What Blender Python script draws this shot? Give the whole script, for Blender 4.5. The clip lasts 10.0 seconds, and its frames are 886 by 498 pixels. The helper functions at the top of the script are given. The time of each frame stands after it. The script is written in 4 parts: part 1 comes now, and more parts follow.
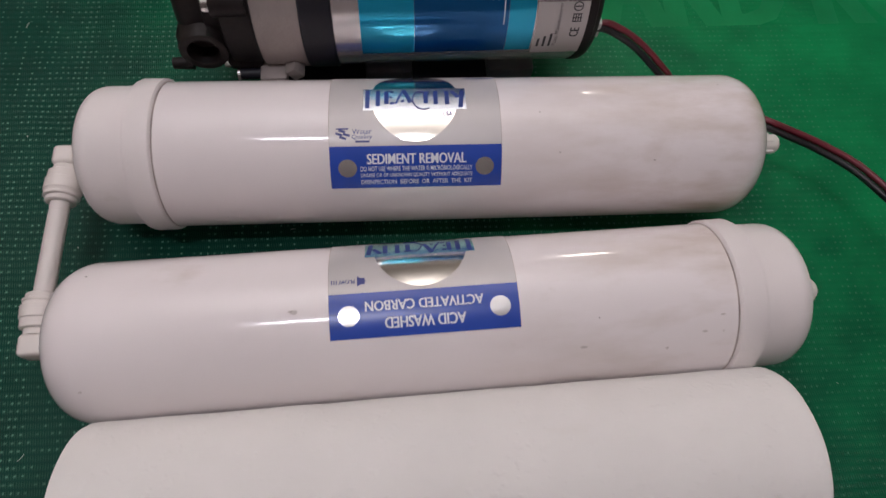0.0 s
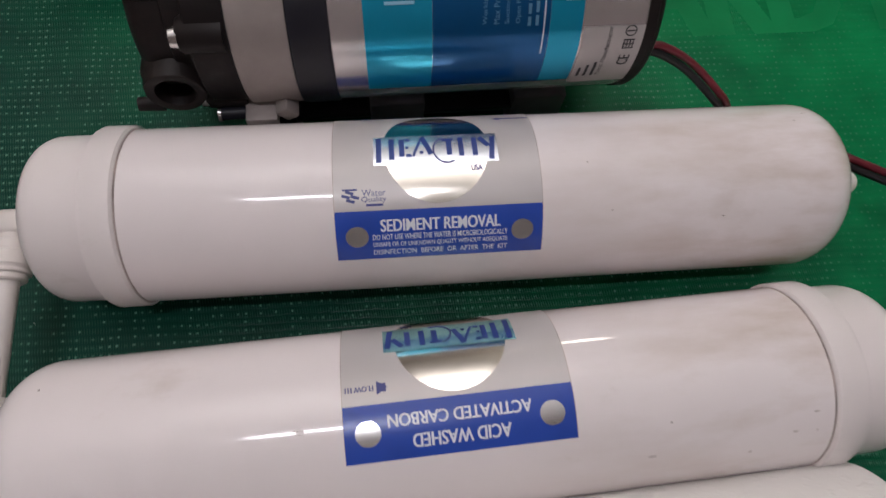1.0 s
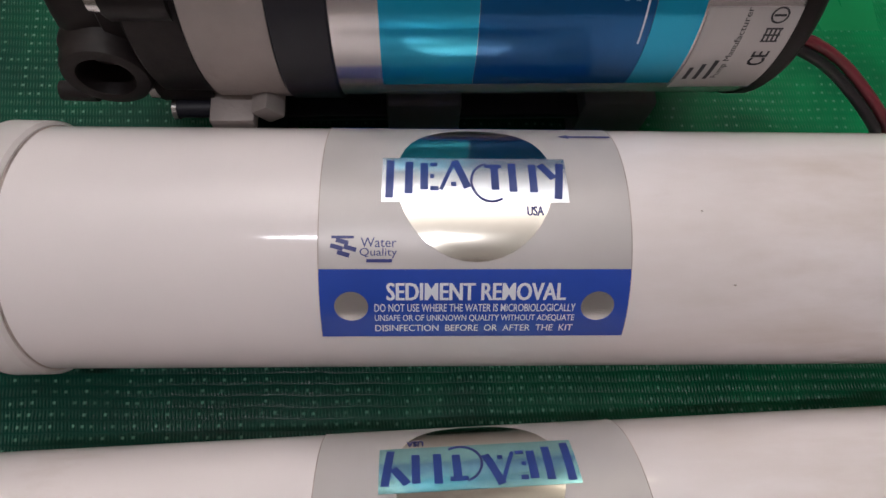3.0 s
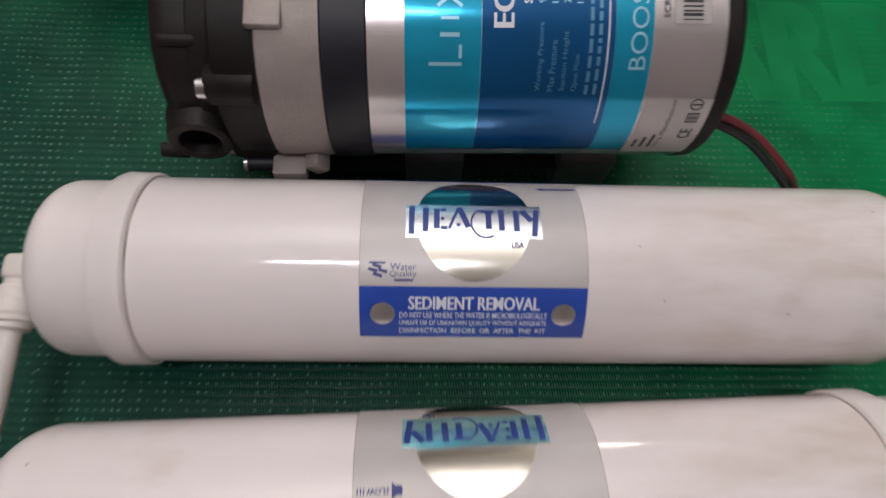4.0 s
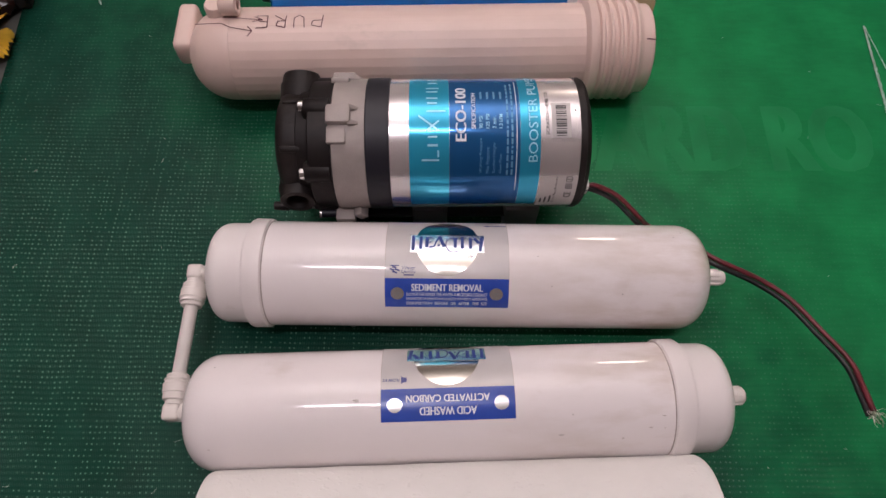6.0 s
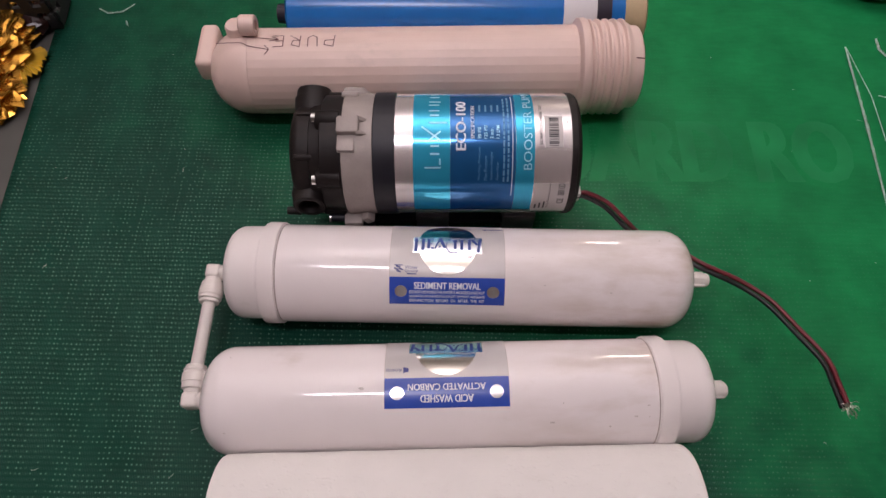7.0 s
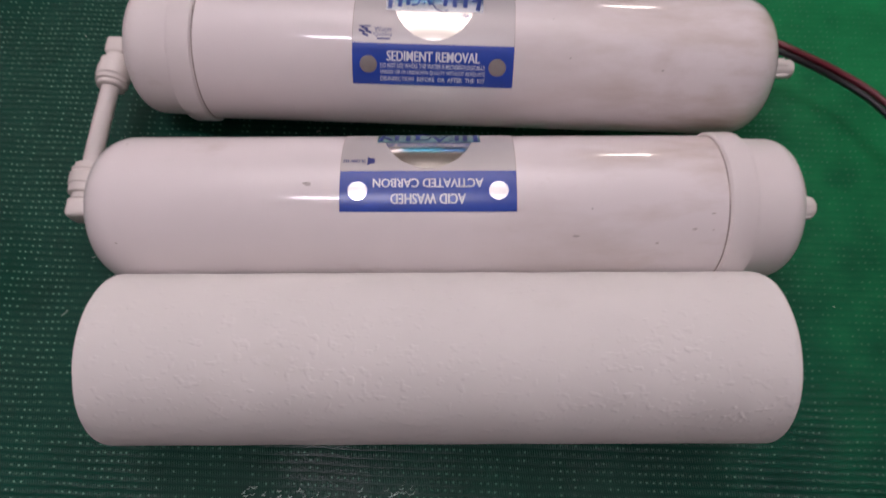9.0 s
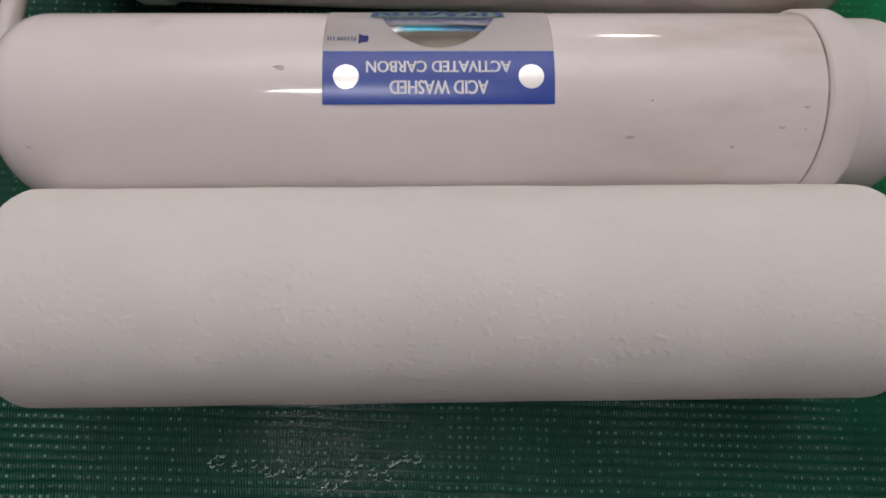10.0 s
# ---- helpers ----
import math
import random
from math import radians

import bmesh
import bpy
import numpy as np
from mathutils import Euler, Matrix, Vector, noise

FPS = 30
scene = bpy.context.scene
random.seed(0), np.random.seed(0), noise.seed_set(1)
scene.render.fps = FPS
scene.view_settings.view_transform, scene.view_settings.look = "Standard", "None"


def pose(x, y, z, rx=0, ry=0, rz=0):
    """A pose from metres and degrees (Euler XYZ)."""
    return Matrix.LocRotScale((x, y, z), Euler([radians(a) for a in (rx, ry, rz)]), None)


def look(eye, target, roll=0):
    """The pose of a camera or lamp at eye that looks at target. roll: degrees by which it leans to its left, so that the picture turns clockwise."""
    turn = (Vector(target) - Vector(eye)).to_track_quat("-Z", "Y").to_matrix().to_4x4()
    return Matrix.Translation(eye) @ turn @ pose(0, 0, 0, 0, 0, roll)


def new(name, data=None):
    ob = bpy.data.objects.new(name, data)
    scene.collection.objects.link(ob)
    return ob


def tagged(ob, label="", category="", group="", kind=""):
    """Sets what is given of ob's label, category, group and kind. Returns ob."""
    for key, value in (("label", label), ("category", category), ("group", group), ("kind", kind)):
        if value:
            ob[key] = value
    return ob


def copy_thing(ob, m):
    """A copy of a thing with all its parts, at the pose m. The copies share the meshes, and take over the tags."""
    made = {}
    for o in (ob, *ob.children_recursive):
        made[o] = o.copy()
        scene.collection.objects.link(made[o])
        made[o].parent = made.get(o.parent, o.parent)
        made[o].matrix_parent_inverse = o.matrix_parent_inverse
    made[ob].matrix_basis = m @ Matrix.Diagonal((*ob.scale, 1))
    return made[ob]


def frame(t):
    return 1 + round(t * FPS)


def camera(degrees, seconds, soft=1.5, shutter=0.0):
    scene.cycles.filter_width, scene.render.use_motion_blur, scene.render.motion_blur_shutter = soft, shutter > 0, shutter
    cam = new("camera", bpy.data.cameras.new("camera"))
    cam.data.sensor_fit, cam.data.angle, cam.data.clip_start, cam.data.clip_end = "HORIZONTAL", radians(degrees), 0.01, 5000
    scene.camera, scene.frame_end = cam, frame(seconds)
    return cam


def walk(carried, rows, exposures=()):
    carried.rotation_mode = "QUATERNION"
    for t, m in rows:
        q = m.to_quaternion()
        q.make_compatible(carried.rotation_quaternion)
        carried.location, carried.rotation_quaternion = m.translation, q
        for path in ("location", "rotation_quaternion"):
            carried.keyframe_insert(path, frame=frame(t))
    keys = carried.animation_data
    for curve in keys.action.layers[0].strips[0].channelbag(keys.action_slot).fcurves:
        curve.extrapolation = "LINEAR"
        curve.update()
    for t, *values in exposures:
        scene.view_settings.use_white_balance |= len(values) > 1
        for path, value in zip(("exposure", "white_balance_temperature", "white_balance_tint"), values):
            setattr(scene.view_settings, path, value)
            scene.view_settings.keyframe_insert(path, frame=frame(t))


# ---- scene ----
# the camera and its walk
SIZE = 1.16  # metres to one unit of the plan below
cam = camera(69.6, 10.0, soft=1.5, shutter=0.35)
PATH = [
    (0.0, pose(-0.01487, -0.13664, 0.27015, 20.886, -2.551, -2.682)),
    (0.5, pose(-0.01668, -0.11061, 0.25551, 19.742, -2.806, -3.583)),
    (1.0, pose(-0.02552, -0.08799, 0.24237, 18.489, -3.353, -4.393)),
    (1.5, pose(-0.03470, -0.06772, 0.22402, 17.624, -4.394, -5.837)),
    (2.0, pose(-0.03307, -0.05932, 0.20655, 16.638, -4.532, -5.396)),
    (2.5, pose(-0.02322, -0.04870, 0.18966, 17.151, -4.044, -2.105)),
    (2.7, pose(-0.02283, -0.04841, 0.18475, 17.209, -3.381, -0.824)),
    (3.8, pose(-0.02002, -0.04819, 0.21075, 17.171, -0.721, -0.366)),
    (4.0, pose(-0.02668, -0.06419, 0.23212, 19.630, -2.528, -0.070)),
    (4.5, pose(-0.02554, -0.09237, 0.28701, 20.127, -0.896, 0.026)),
    (5.0, pose(-0.02116, -0.11230, 0.31908, 21.455, -0.947, 0.017)),
    (5.5, pose(-0.02035, -0.12621, 0.35018, 21.831, -0.497, 0.606)),
    (6.0, pose(-0.01273, -0.13627, 0.37142, 24.046, -0.352, 0.533)),
    (6.2, pose(-0.01356, -0.13698, 0.37791, 23.731, -0.526, 0.827)),
    (7.3, pose(-0.00620, -0.16084, 0.39054, 26.401, 0.302, 1.206)),
    (7.5, pose(-0.00516, -0.16047, 0.38913, 26.151, 0.381, 0.995)),
    (8.0, pose(-0.00389, -0.17574, 0.36559, 24.307, 0.986, 2.265)),
    (8.5, pose(0.00146, -0.18743, 0.32235, 21.795, 0.617, 2.530)),
    (9.0, pose(0.00053, -0.17668, 0.27298, 19.381, 0.049, 2.174)),
    (9.5, pose(-0.00420, -0.17560, 0.23909, 17.280, -0.049, 1.954)),
    (10.0, pose(-0.00803, -0.17292, 0.21875, 15.338, -1.074, 1.617)),]
EXPOSURES = ((0.0, -0.10, 6380, 14), (1.2, -0.10, 6400, 11), (2.5, 0.00, 6480, 10), (4.0, 0.08, 6480, 10), (5.0, 0.07, 6550, 14), (6.0, 0.09, 6700, 20), (7.5, 0.12, 6700, 21), (8.0, 0.22, 6620, 22), (8.5, -0.08, 6480, 25), (9.0, -0.06, 6450, 23), (9.5, -0.14, 6480, 15), (10.0, -0.16, 6500, 11))
walk(cam, PATH, EXPOSURES)

# ---- light ----
world = bpy.data.worlds.new("world")
scene.world = world
world.use_nodes = True
world.node_tree.nodes["Background"].inputs[0].default_value = (0.75, 0.85, 1.0, 1)
world.node_tree.nodes["Background"].inputs[1].default_value = 0.02


def strip_lamp(name, centre, length, width, watts, colour, target):
    """A long area lamp: the glow of a fluorescent tube, used for the added ceiling fill too."""
    data = bpy.data.lights.new(name, "AREA")
    data.shape, data.size, data.size_y = "RECTANGLE", length, width
    data.energy, data.color = watts, colour
    ob = new(name, data)
    ob.matrix_world = look(centre, target)
    return ob


strip_lamp("ceiling_tube_light", (-0.20, -0.26, 1.86), 0.52, 0.026, 6.6, (0.96, 0.94, 1.0), (-0.20, -0.26, 0.0))
strip_lamp("wall_tube_light", (1.15, 3.95, 1.66), 0.30, 0.10, 9.0, (1.0, 0.90, 0.76), (0.2, 0.0, 0.3))
# added fill, not a real tube: lights the ceiling for soft bounce
strip_lamp("ceiling_fill_uplight", (-0.10, 1.05, 1.20), 1.20, 0.06, 45.0, (1.0, 0.935, 0.925), (-0.10, 1.05, 3.0))


# ---- materials ----
def material(name, colour, rough=0.5, metal=0.0, coat=0.0, vary=0.0, scale=40.0, bump=0.0, bump_scale=300.0, stain=None, stain_at=(0.55, 0.75), stain_scale=25.0, sheen=0.0, spec=0.5):
    """A Principled material with two scales of noise: colour drift, stains and fine relief."""
    m = bpy.data.materials.new(name)
    m.use_nodes = True
    n, l = m.node_tree.nodes, m.node_tree.links
    b = n["Principled BSDF"]
    b.inputs["Roughness"].default_value = rough
    b.inputs["Metallic"].default_value = metal
    b.inputs["Coat Weight"].default_value = coat
    b.inputs["Coat Roughness"].default_value = 0.08
    b.inputs["Sheen Weight"].default_value = sheen
    b.inputs["Specular IOR Level"].default_value = spec
    co = n.new("ShaderNodeTexCoord")
    col = None
    if vary:
        t = n.new("ShaderNodeTexNoise")
        t.inputs["Scale"].default_value, t.inputs["Detail"].default_value = scale, 5
        l.new(co.outputs["Object"], t.inputs["Vector"])
        r = n.new("ShaderNodeValToRGB")
        r.color_ramp.elements[0].position, r.color_ramp.elements[1].position = 0.3, 0.7
        r.color_ramp.elements[0].color = (*[c * (1 - vary) for c in colour], 1)
        r.color_ramp.elements[1].color = (*[min(1, c * (1 + vary)) for c in colour], 1)
        l.new(t.outputs["Fac"], r.inputs["Fac"])
        col = r.outputs["Color"]
    if stain:
        t = n.new("ShaderNodeTexNoise")
        t.inputs["Scale"].default_value, t.inputs["Detail"].default_value, t.inputs["Roughness"].default_value = stain_scale, 8, 0.65
        mp = n.new("ShaderNodeMapping")
        mp.inputs["Scale"].default_value = (0.55, 1.0, 1.0)
        l.new(co.outputs["Object"], mp.inputs["Vector"])
        l.new(mp.outputs["Vector"], t.inputs["Vector"])
        r = n.new("ShaderNodeMapRange")
        r.inputs["From Min"].default_value, r.inputs["From Max"].default_value = stain_at
        l.new(t.outputs["Fac"], r.inputs["Value"])
        mx = n.new("ShaderNodeMix")
        mx.data_type = "RGBA"
        mx.inputs["B"].default_value = (*stain, 1)
        mx.inputs["A"].default_value = (*colour, 1)
        if col:
            l.new(col, mx.inputs["A"])
        l.new(r.outputs["Result"], mx.inputs["Factor"])
        col = mx.outputs["Result"]
    if col:
        l.new(col, b.inputs["Base Color"])
    else:
        b.inputs["Base Color"].default_value = (*colour, 1)
    if bump:
        t = n.new("ShaderNodeTexNoise")
        t.inputs["Scale"].default_value, t.inputs["Detail"].default_value = bump_scale, 4
        l.new(co.outputs["Object"], t.inputs["Vector"])
        bp = n.new("ShaderNodeBump")
        bp.inputs["Strength"].default_value, bp.inputs["Distance"].default_value = bump, 0.001
        l.new(t.outputs["Fac"], bp.inputs["Height"])
        l.new(bp.outputs["Normal"], b.inputs["Normal"])
    return m


WHITE = material("glossy white plastic", (0.85, 0.79, 0.785), 0.10, vary=0.025, scale=18, bump=0.03, bump_scale=90, stain=(0.50, 0.40, 0.32), stain_at=(0.58, 0.88), stain_scale=20)


def grimy(name, base, towards):
    """The glossy plastic with long brown smears; they gather towards one end of the tube, painting in its shade."""
    m = base.copy()
    m.name = name
    n, l = m.node_tree.nodes, m.node_tree.links
    b = n["Principled BSDF"]
    old = b.inputs["Base Color"].links[0].from_socket
    co, mp, t = n.new("ShaderNodeTexCoord"), n.new("ShaderNodeMapping"), n.new("ShaderNodeTexNoise")
    mp.inputs["Scale"].default_value = (0.32, 1.0, 1.0)
    t.inputs["Scale"].default_value, t.inputs["Detail"].default_value, t.inputs["Roughness"].default_value = 55.0, 7, 0.6
    l.new(co.outputs["Object"], mp.inputs["Vector"])
    l.new(mp.outputs["Vector"], t.inputs["Vector"])
    sep, end, smear = n.new("ShaderNodeSeparateXYZ"), n.new("ShaderNodeMapRange"), n.new("ShaderNodeMapRange")
    l.new(co.outputs["Object"], sep.inputs[0])
    end.inputs["From Min"].default_value, end.inputs["From Max"].default_value = 0.0, 0.10 * towards
    end.inputs["To Max"].default_value = 0.85
    l.new(sep.outputs["X"], end.inputs["Value"])
    smear.inputs["From Min"].default_value, smear.inputs["From Max"].default_value = 0.43, 0.76
    l.new(t.outputs["Fac"], smear.inputs["Value"])
    k, mx = n.new("ShaderNodeMath"), n.new("ShaderNodeMix")
    k.operation = "MULTIPLY"
    l.new(end.outputs[0], k.inputs[0])
    l.new(smear.outputs[0], k.inputs[1])
    mx.data_type = "RGBA"
    mx.inputs["B"].default_value = (0.47, 0.36, 0.26, 1)
    l.new(k.outputs[0], mx.inputs["Factor"])
    l.new(old, mx.inputs["A"])
    l.new(mx.outputs["Result"], b.inputs["Base Color"])
    return m


WHITE_SEDIMENT = grimy("glossy white plastic with brown smears and painted shade", WHITE, 1)
WHITE_CARBON = grimy("glossy white plastic with grey smears and painted shade", WHITE, -1)
CAP = material("satin white plastic", (0.83, 0.775, 0.76), 0.3, vary=0.03, scale=25, bump=0.04, bump_scale=140, stain=(0.52, 0.46, 0.40), stain_at=(0.58, 0.82), stain_scale=30)
SEAM = material("grimy seam", (0.42, 0.35, 0.32), 0.7, vary=0.4, scale=120)
FITTING = material("ivory acetal", (0.74, 0.69, 0.65), 0.35, vary=0.04, scale=60, bump=0.05)
TUBING = material("ivory tubing", (0.70, 0.65, 0.62), 0.4, vary=0.04, scale=80)
SILVER = material("silver label film", (0.56, 0.53, 0.52), 0.38, 0.12, vary=0.03, scale=60, bump=0.02, bump_scale=160)
INK_BLUE = material("blue label ink", (0.025, 0.075, 0.42), 0.26, vary=0.06, scale=90, bump=0.02, bump_scale=160)
FOIL = material("mirror foil", (0.80, 0.76, 0.68), 0.14, 1.0, bump=0.03, bump_scale=70)
DOT = material("silver dot film", (0.80, 0.79, 0.78), 0.20, 0.9)
FOIL_PALE = material("pale foil", (0.62, 0.66, 0.70), 0.26, 0.85, bump=0.03, bump_scale=70)
# teal tint paints in the iridescent green reflection on the carbon label
FOIL_TEAL = material("foil tinted teal", (0.36, 0.70, 0.70), 0.22, 0.9, vary=0.12, scale=140, bump=0.04, bump_scale=70)
NAVY = material("navy ink", (0.03, 0.04, 0.20), 0.4, vary=0.1)
LOGO_BLUE = material("logo blue ink", (0.02, 0.05, 0.24), 0.35, vary=0.1)
PRINT_WHITE = material("white print", (0.78, 0.80, 0.86), 0.4)
PRINT_BLACK = material("black print", (0.03, 0.03, 0.035), 0.5)


def woven_mat():
    """Green woven plastic: flat tapes, fine ribs across each, glossy, with uneven light and glints painted into the
    colour.
    """
    m = bpy.data.materials.new("green woven plastic")
    m.use_nodes = True
    n, l = m.node_tree.nodes, m.node_tree.links
    b = n["Principled BSDF"]
    co = n.new("ShaderNodeTexCoord")

    def node(kind, **values):
        x = n.new(kind)
        for k, v in values.items():
            x.inputs[k.replace("_", " ")].default_value = v
        return x

    def maths(op, a, c=None, clamp=False):
        x = n.new("ShaderNodeMath")
        x.operation, x.use_clamp = op, clamp
        for i, v in enumerate((a, c)):
            if v is None:
                continue
            if isinstance(v, (int, float)):
                x.inputs[i].default_value = v
            else:
                l.new(v, x.inputs[i])
        return x.outputs[0]

    # gentle drift so that the rows of the weave are not ruled straight
    warp = node("ShaderNodeTexNoise", Scale=55.0, Detail=2.0)
    l.new(co.outputs["Object"], warp.inputs["Vector"])
    sep = n.new("ShaderNodeSeparateXYZ")
    l.new(co.outputs["Object"], sep.inputs[0])
    drift = maths("MULTIPLY", maths("SUBTRACT", warp.outputs["Fac"], 0.5), 0.0016)
    y = maths("ADD", sep.outputs["Y"], drift)
    x = maths("ADD", sep.outputs["X"], drift)
    row = maths("MULTIPLY", y, 1 / 0.0027)
    rowcell = maths("FLOOR", row)
    inrow = maths("SUBTRACT", row, rowcell)
    swell = maths("SINE", maths("MULTIPLY", inrow, math.pi))
    shift = maths("MULTIPLY", maths("MODULO", rowcell, 2.0), 0.5)
    lean = maths("MULTIPLY", inrow, 0.35)
    tick = maths("ADD", maths("ADD", maths("MULTIPLY", x, 1 / 0.00085), shift), lean)
    rib = maths("ADD", maths("MULTIPLY", maths("SINE", maths("MULTIPLY", tick, 2 * math.pi)), 0.5), 0.5)
    patch = node("ShaderNodeTexNoise", Scale=14.0, Detail=3.0)
    l.new(co.outputs["Object"], patch.inputs["Vector"])
    amount = node("ShaderNodeMapRange", From_Min=0.35, From_Max=0.62, To_Min=0.25, To_Max=1.0)
    l.new(patch.outputs["Fac"], amount.inputs["Value"])
    height = maths("ADD", maths("MULTIPLY", maths("MULTIPLY", rib, swell), maths("MULTIPLY", amount.outputs[0], 0.9)), maths("MULTIPLY", swell, 0.10))
    fleck = node("ShaderNodeTexNoise", Scale=900.0, Detail=2.0)
    l.new(co.outputs["Object"], fleck.inputs["Vector"])
    height = maths("ADD", height, maths("MULTIPLY", fleck.outputs["Fac"], 0.35))
    smooth = node("ShaderNodeMapRange", From_Min=0.16, From_Max=-0.06, To_Min=0.10, To_Max=1.0)
    l.new(maths("ADD", maths("MULTIPLY", sep.outputs["X"], 0.5), maths("MULTIPLY", sep.outputs["Y"], 0.6)), smooth.inputs["Value"])
    bp = node("ShaderNodeBump", Strength=0.75, Distance=0.00035)
    l.new(maths("MULTIPLY", height, smooth.outputs[0]), bp.inputs["Height"])
    l.new(bp.outputs["Normal"], b.inputs["Normal"])
    # colour: bottle green, running to emerald at the back right; the uneven light is painted in
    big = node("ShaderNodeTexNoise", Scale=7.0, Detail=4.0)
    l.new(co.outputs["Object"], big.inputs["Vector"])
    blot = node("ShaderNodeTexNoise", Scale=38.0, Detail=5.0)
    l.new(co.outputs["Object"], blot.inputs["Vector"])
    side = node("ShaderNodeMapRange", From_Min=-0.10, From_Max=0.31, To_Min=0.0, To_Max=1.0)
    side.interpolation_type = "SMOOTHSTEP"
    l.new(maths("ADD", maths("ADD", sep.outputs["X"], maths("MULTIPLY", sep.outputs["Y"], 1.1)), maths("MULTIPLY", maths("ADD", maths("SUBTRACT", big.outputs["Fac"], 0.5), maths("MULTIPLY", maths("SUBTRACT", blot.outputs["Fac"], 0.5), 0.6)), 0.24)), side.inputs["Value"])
    stretch = n.new("ShaderNodeMapping")
    stretch.inputs["Scale"].default_value = (80.0, 300.0, 1.0)
    l.new(co.outputs["Object"], stretch.inputs["Vector"])
    streak = node("ShaderNodeTexNoise", Scale=1.0, Detail=3.0, Roughness=0.6)
    l.new(stretch.outputs[0], streak.inputs["Vector"])
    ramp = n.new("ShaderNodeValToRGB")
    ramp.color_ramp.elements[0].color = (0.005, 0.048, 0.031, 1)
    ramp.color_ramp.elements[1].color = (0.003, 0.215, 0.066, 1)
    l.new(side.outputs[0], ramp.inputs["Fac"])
    # shine painted as pale dashes on the ribs, set by cells of the weave and favouring some warp columns
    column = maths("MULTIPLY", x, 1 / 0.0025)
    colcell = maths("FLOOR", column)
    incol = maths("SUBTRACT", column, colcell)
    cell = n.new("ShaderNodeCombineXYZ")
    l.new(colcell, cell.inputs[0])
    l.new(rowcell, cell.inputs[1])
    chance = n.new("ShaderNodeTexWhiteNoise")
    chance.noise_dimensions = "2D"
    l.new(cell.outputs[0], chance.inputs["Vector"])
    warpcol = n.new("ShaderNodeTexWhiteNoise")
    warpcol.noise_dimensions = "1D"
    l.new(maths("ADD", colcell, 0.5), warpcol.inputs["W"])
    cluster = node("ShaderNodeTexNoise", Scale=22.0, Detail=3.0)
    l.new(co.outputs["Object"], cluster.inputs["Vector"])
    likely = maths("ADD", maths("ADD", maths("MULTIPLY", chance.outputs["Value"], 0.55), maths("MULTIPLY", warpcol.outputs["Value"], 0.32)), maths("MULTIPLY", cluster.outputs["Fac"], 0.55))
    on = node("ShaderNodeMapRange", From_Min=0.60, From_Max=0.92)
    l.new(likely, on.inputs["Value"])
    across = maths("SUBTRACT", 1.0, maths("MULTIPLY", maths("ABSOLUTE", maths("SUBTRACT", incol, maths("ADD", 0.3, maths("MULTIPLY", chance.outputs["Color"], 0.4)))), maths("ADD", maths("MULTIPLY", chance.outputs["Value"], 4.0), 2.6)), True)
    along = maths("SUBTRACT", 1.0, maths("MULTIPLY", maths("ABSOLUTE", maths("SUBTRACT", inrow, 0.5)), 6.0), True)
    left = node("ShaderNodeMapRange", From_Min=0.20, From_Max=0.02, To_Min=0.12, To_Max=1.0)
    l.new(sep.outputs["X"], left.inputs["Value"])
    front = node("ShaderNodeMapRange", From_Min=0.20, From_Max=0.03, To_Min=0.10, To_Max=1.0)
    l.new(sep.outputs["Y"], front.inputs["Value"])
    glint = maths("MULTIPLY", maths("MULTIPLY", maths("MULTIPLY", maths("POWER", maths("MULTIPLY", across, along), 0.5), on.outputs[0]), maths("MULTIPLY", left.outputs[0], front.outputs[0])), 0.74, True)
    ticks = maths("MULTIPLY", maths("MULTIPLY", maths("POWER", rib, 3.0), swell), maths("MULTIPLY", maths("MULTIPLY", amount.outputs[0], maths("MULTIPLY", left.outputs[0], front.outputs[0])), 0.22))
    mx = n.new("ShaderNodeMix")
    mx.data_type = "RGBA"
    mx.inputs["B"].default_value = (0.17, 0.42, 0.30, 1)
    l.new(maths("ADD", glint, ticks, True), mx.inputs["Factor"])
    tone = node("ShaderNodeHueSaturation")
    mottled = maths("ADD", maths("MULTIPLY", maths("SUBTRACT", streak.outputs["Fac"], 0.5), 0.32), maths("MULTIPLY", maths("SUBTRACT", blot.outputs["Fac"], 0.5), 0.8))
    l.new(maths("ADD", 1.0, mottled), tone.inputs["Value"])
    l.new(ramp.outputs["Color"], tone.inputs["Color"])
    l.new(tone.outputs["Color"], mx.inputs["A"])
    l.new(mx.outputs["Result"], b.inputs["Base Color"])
    b.inputs["Specular IOR Level"].default_value = 0.10
    rg = node("ShaderNodeMapRange", To_Min=0.12, To_Max=0.30)
    l.new(patch.outputs["Fac"], rg.inputs["Value"])
    l.new(rg.outputs[0], b.inputs["Roughness"])
    return m


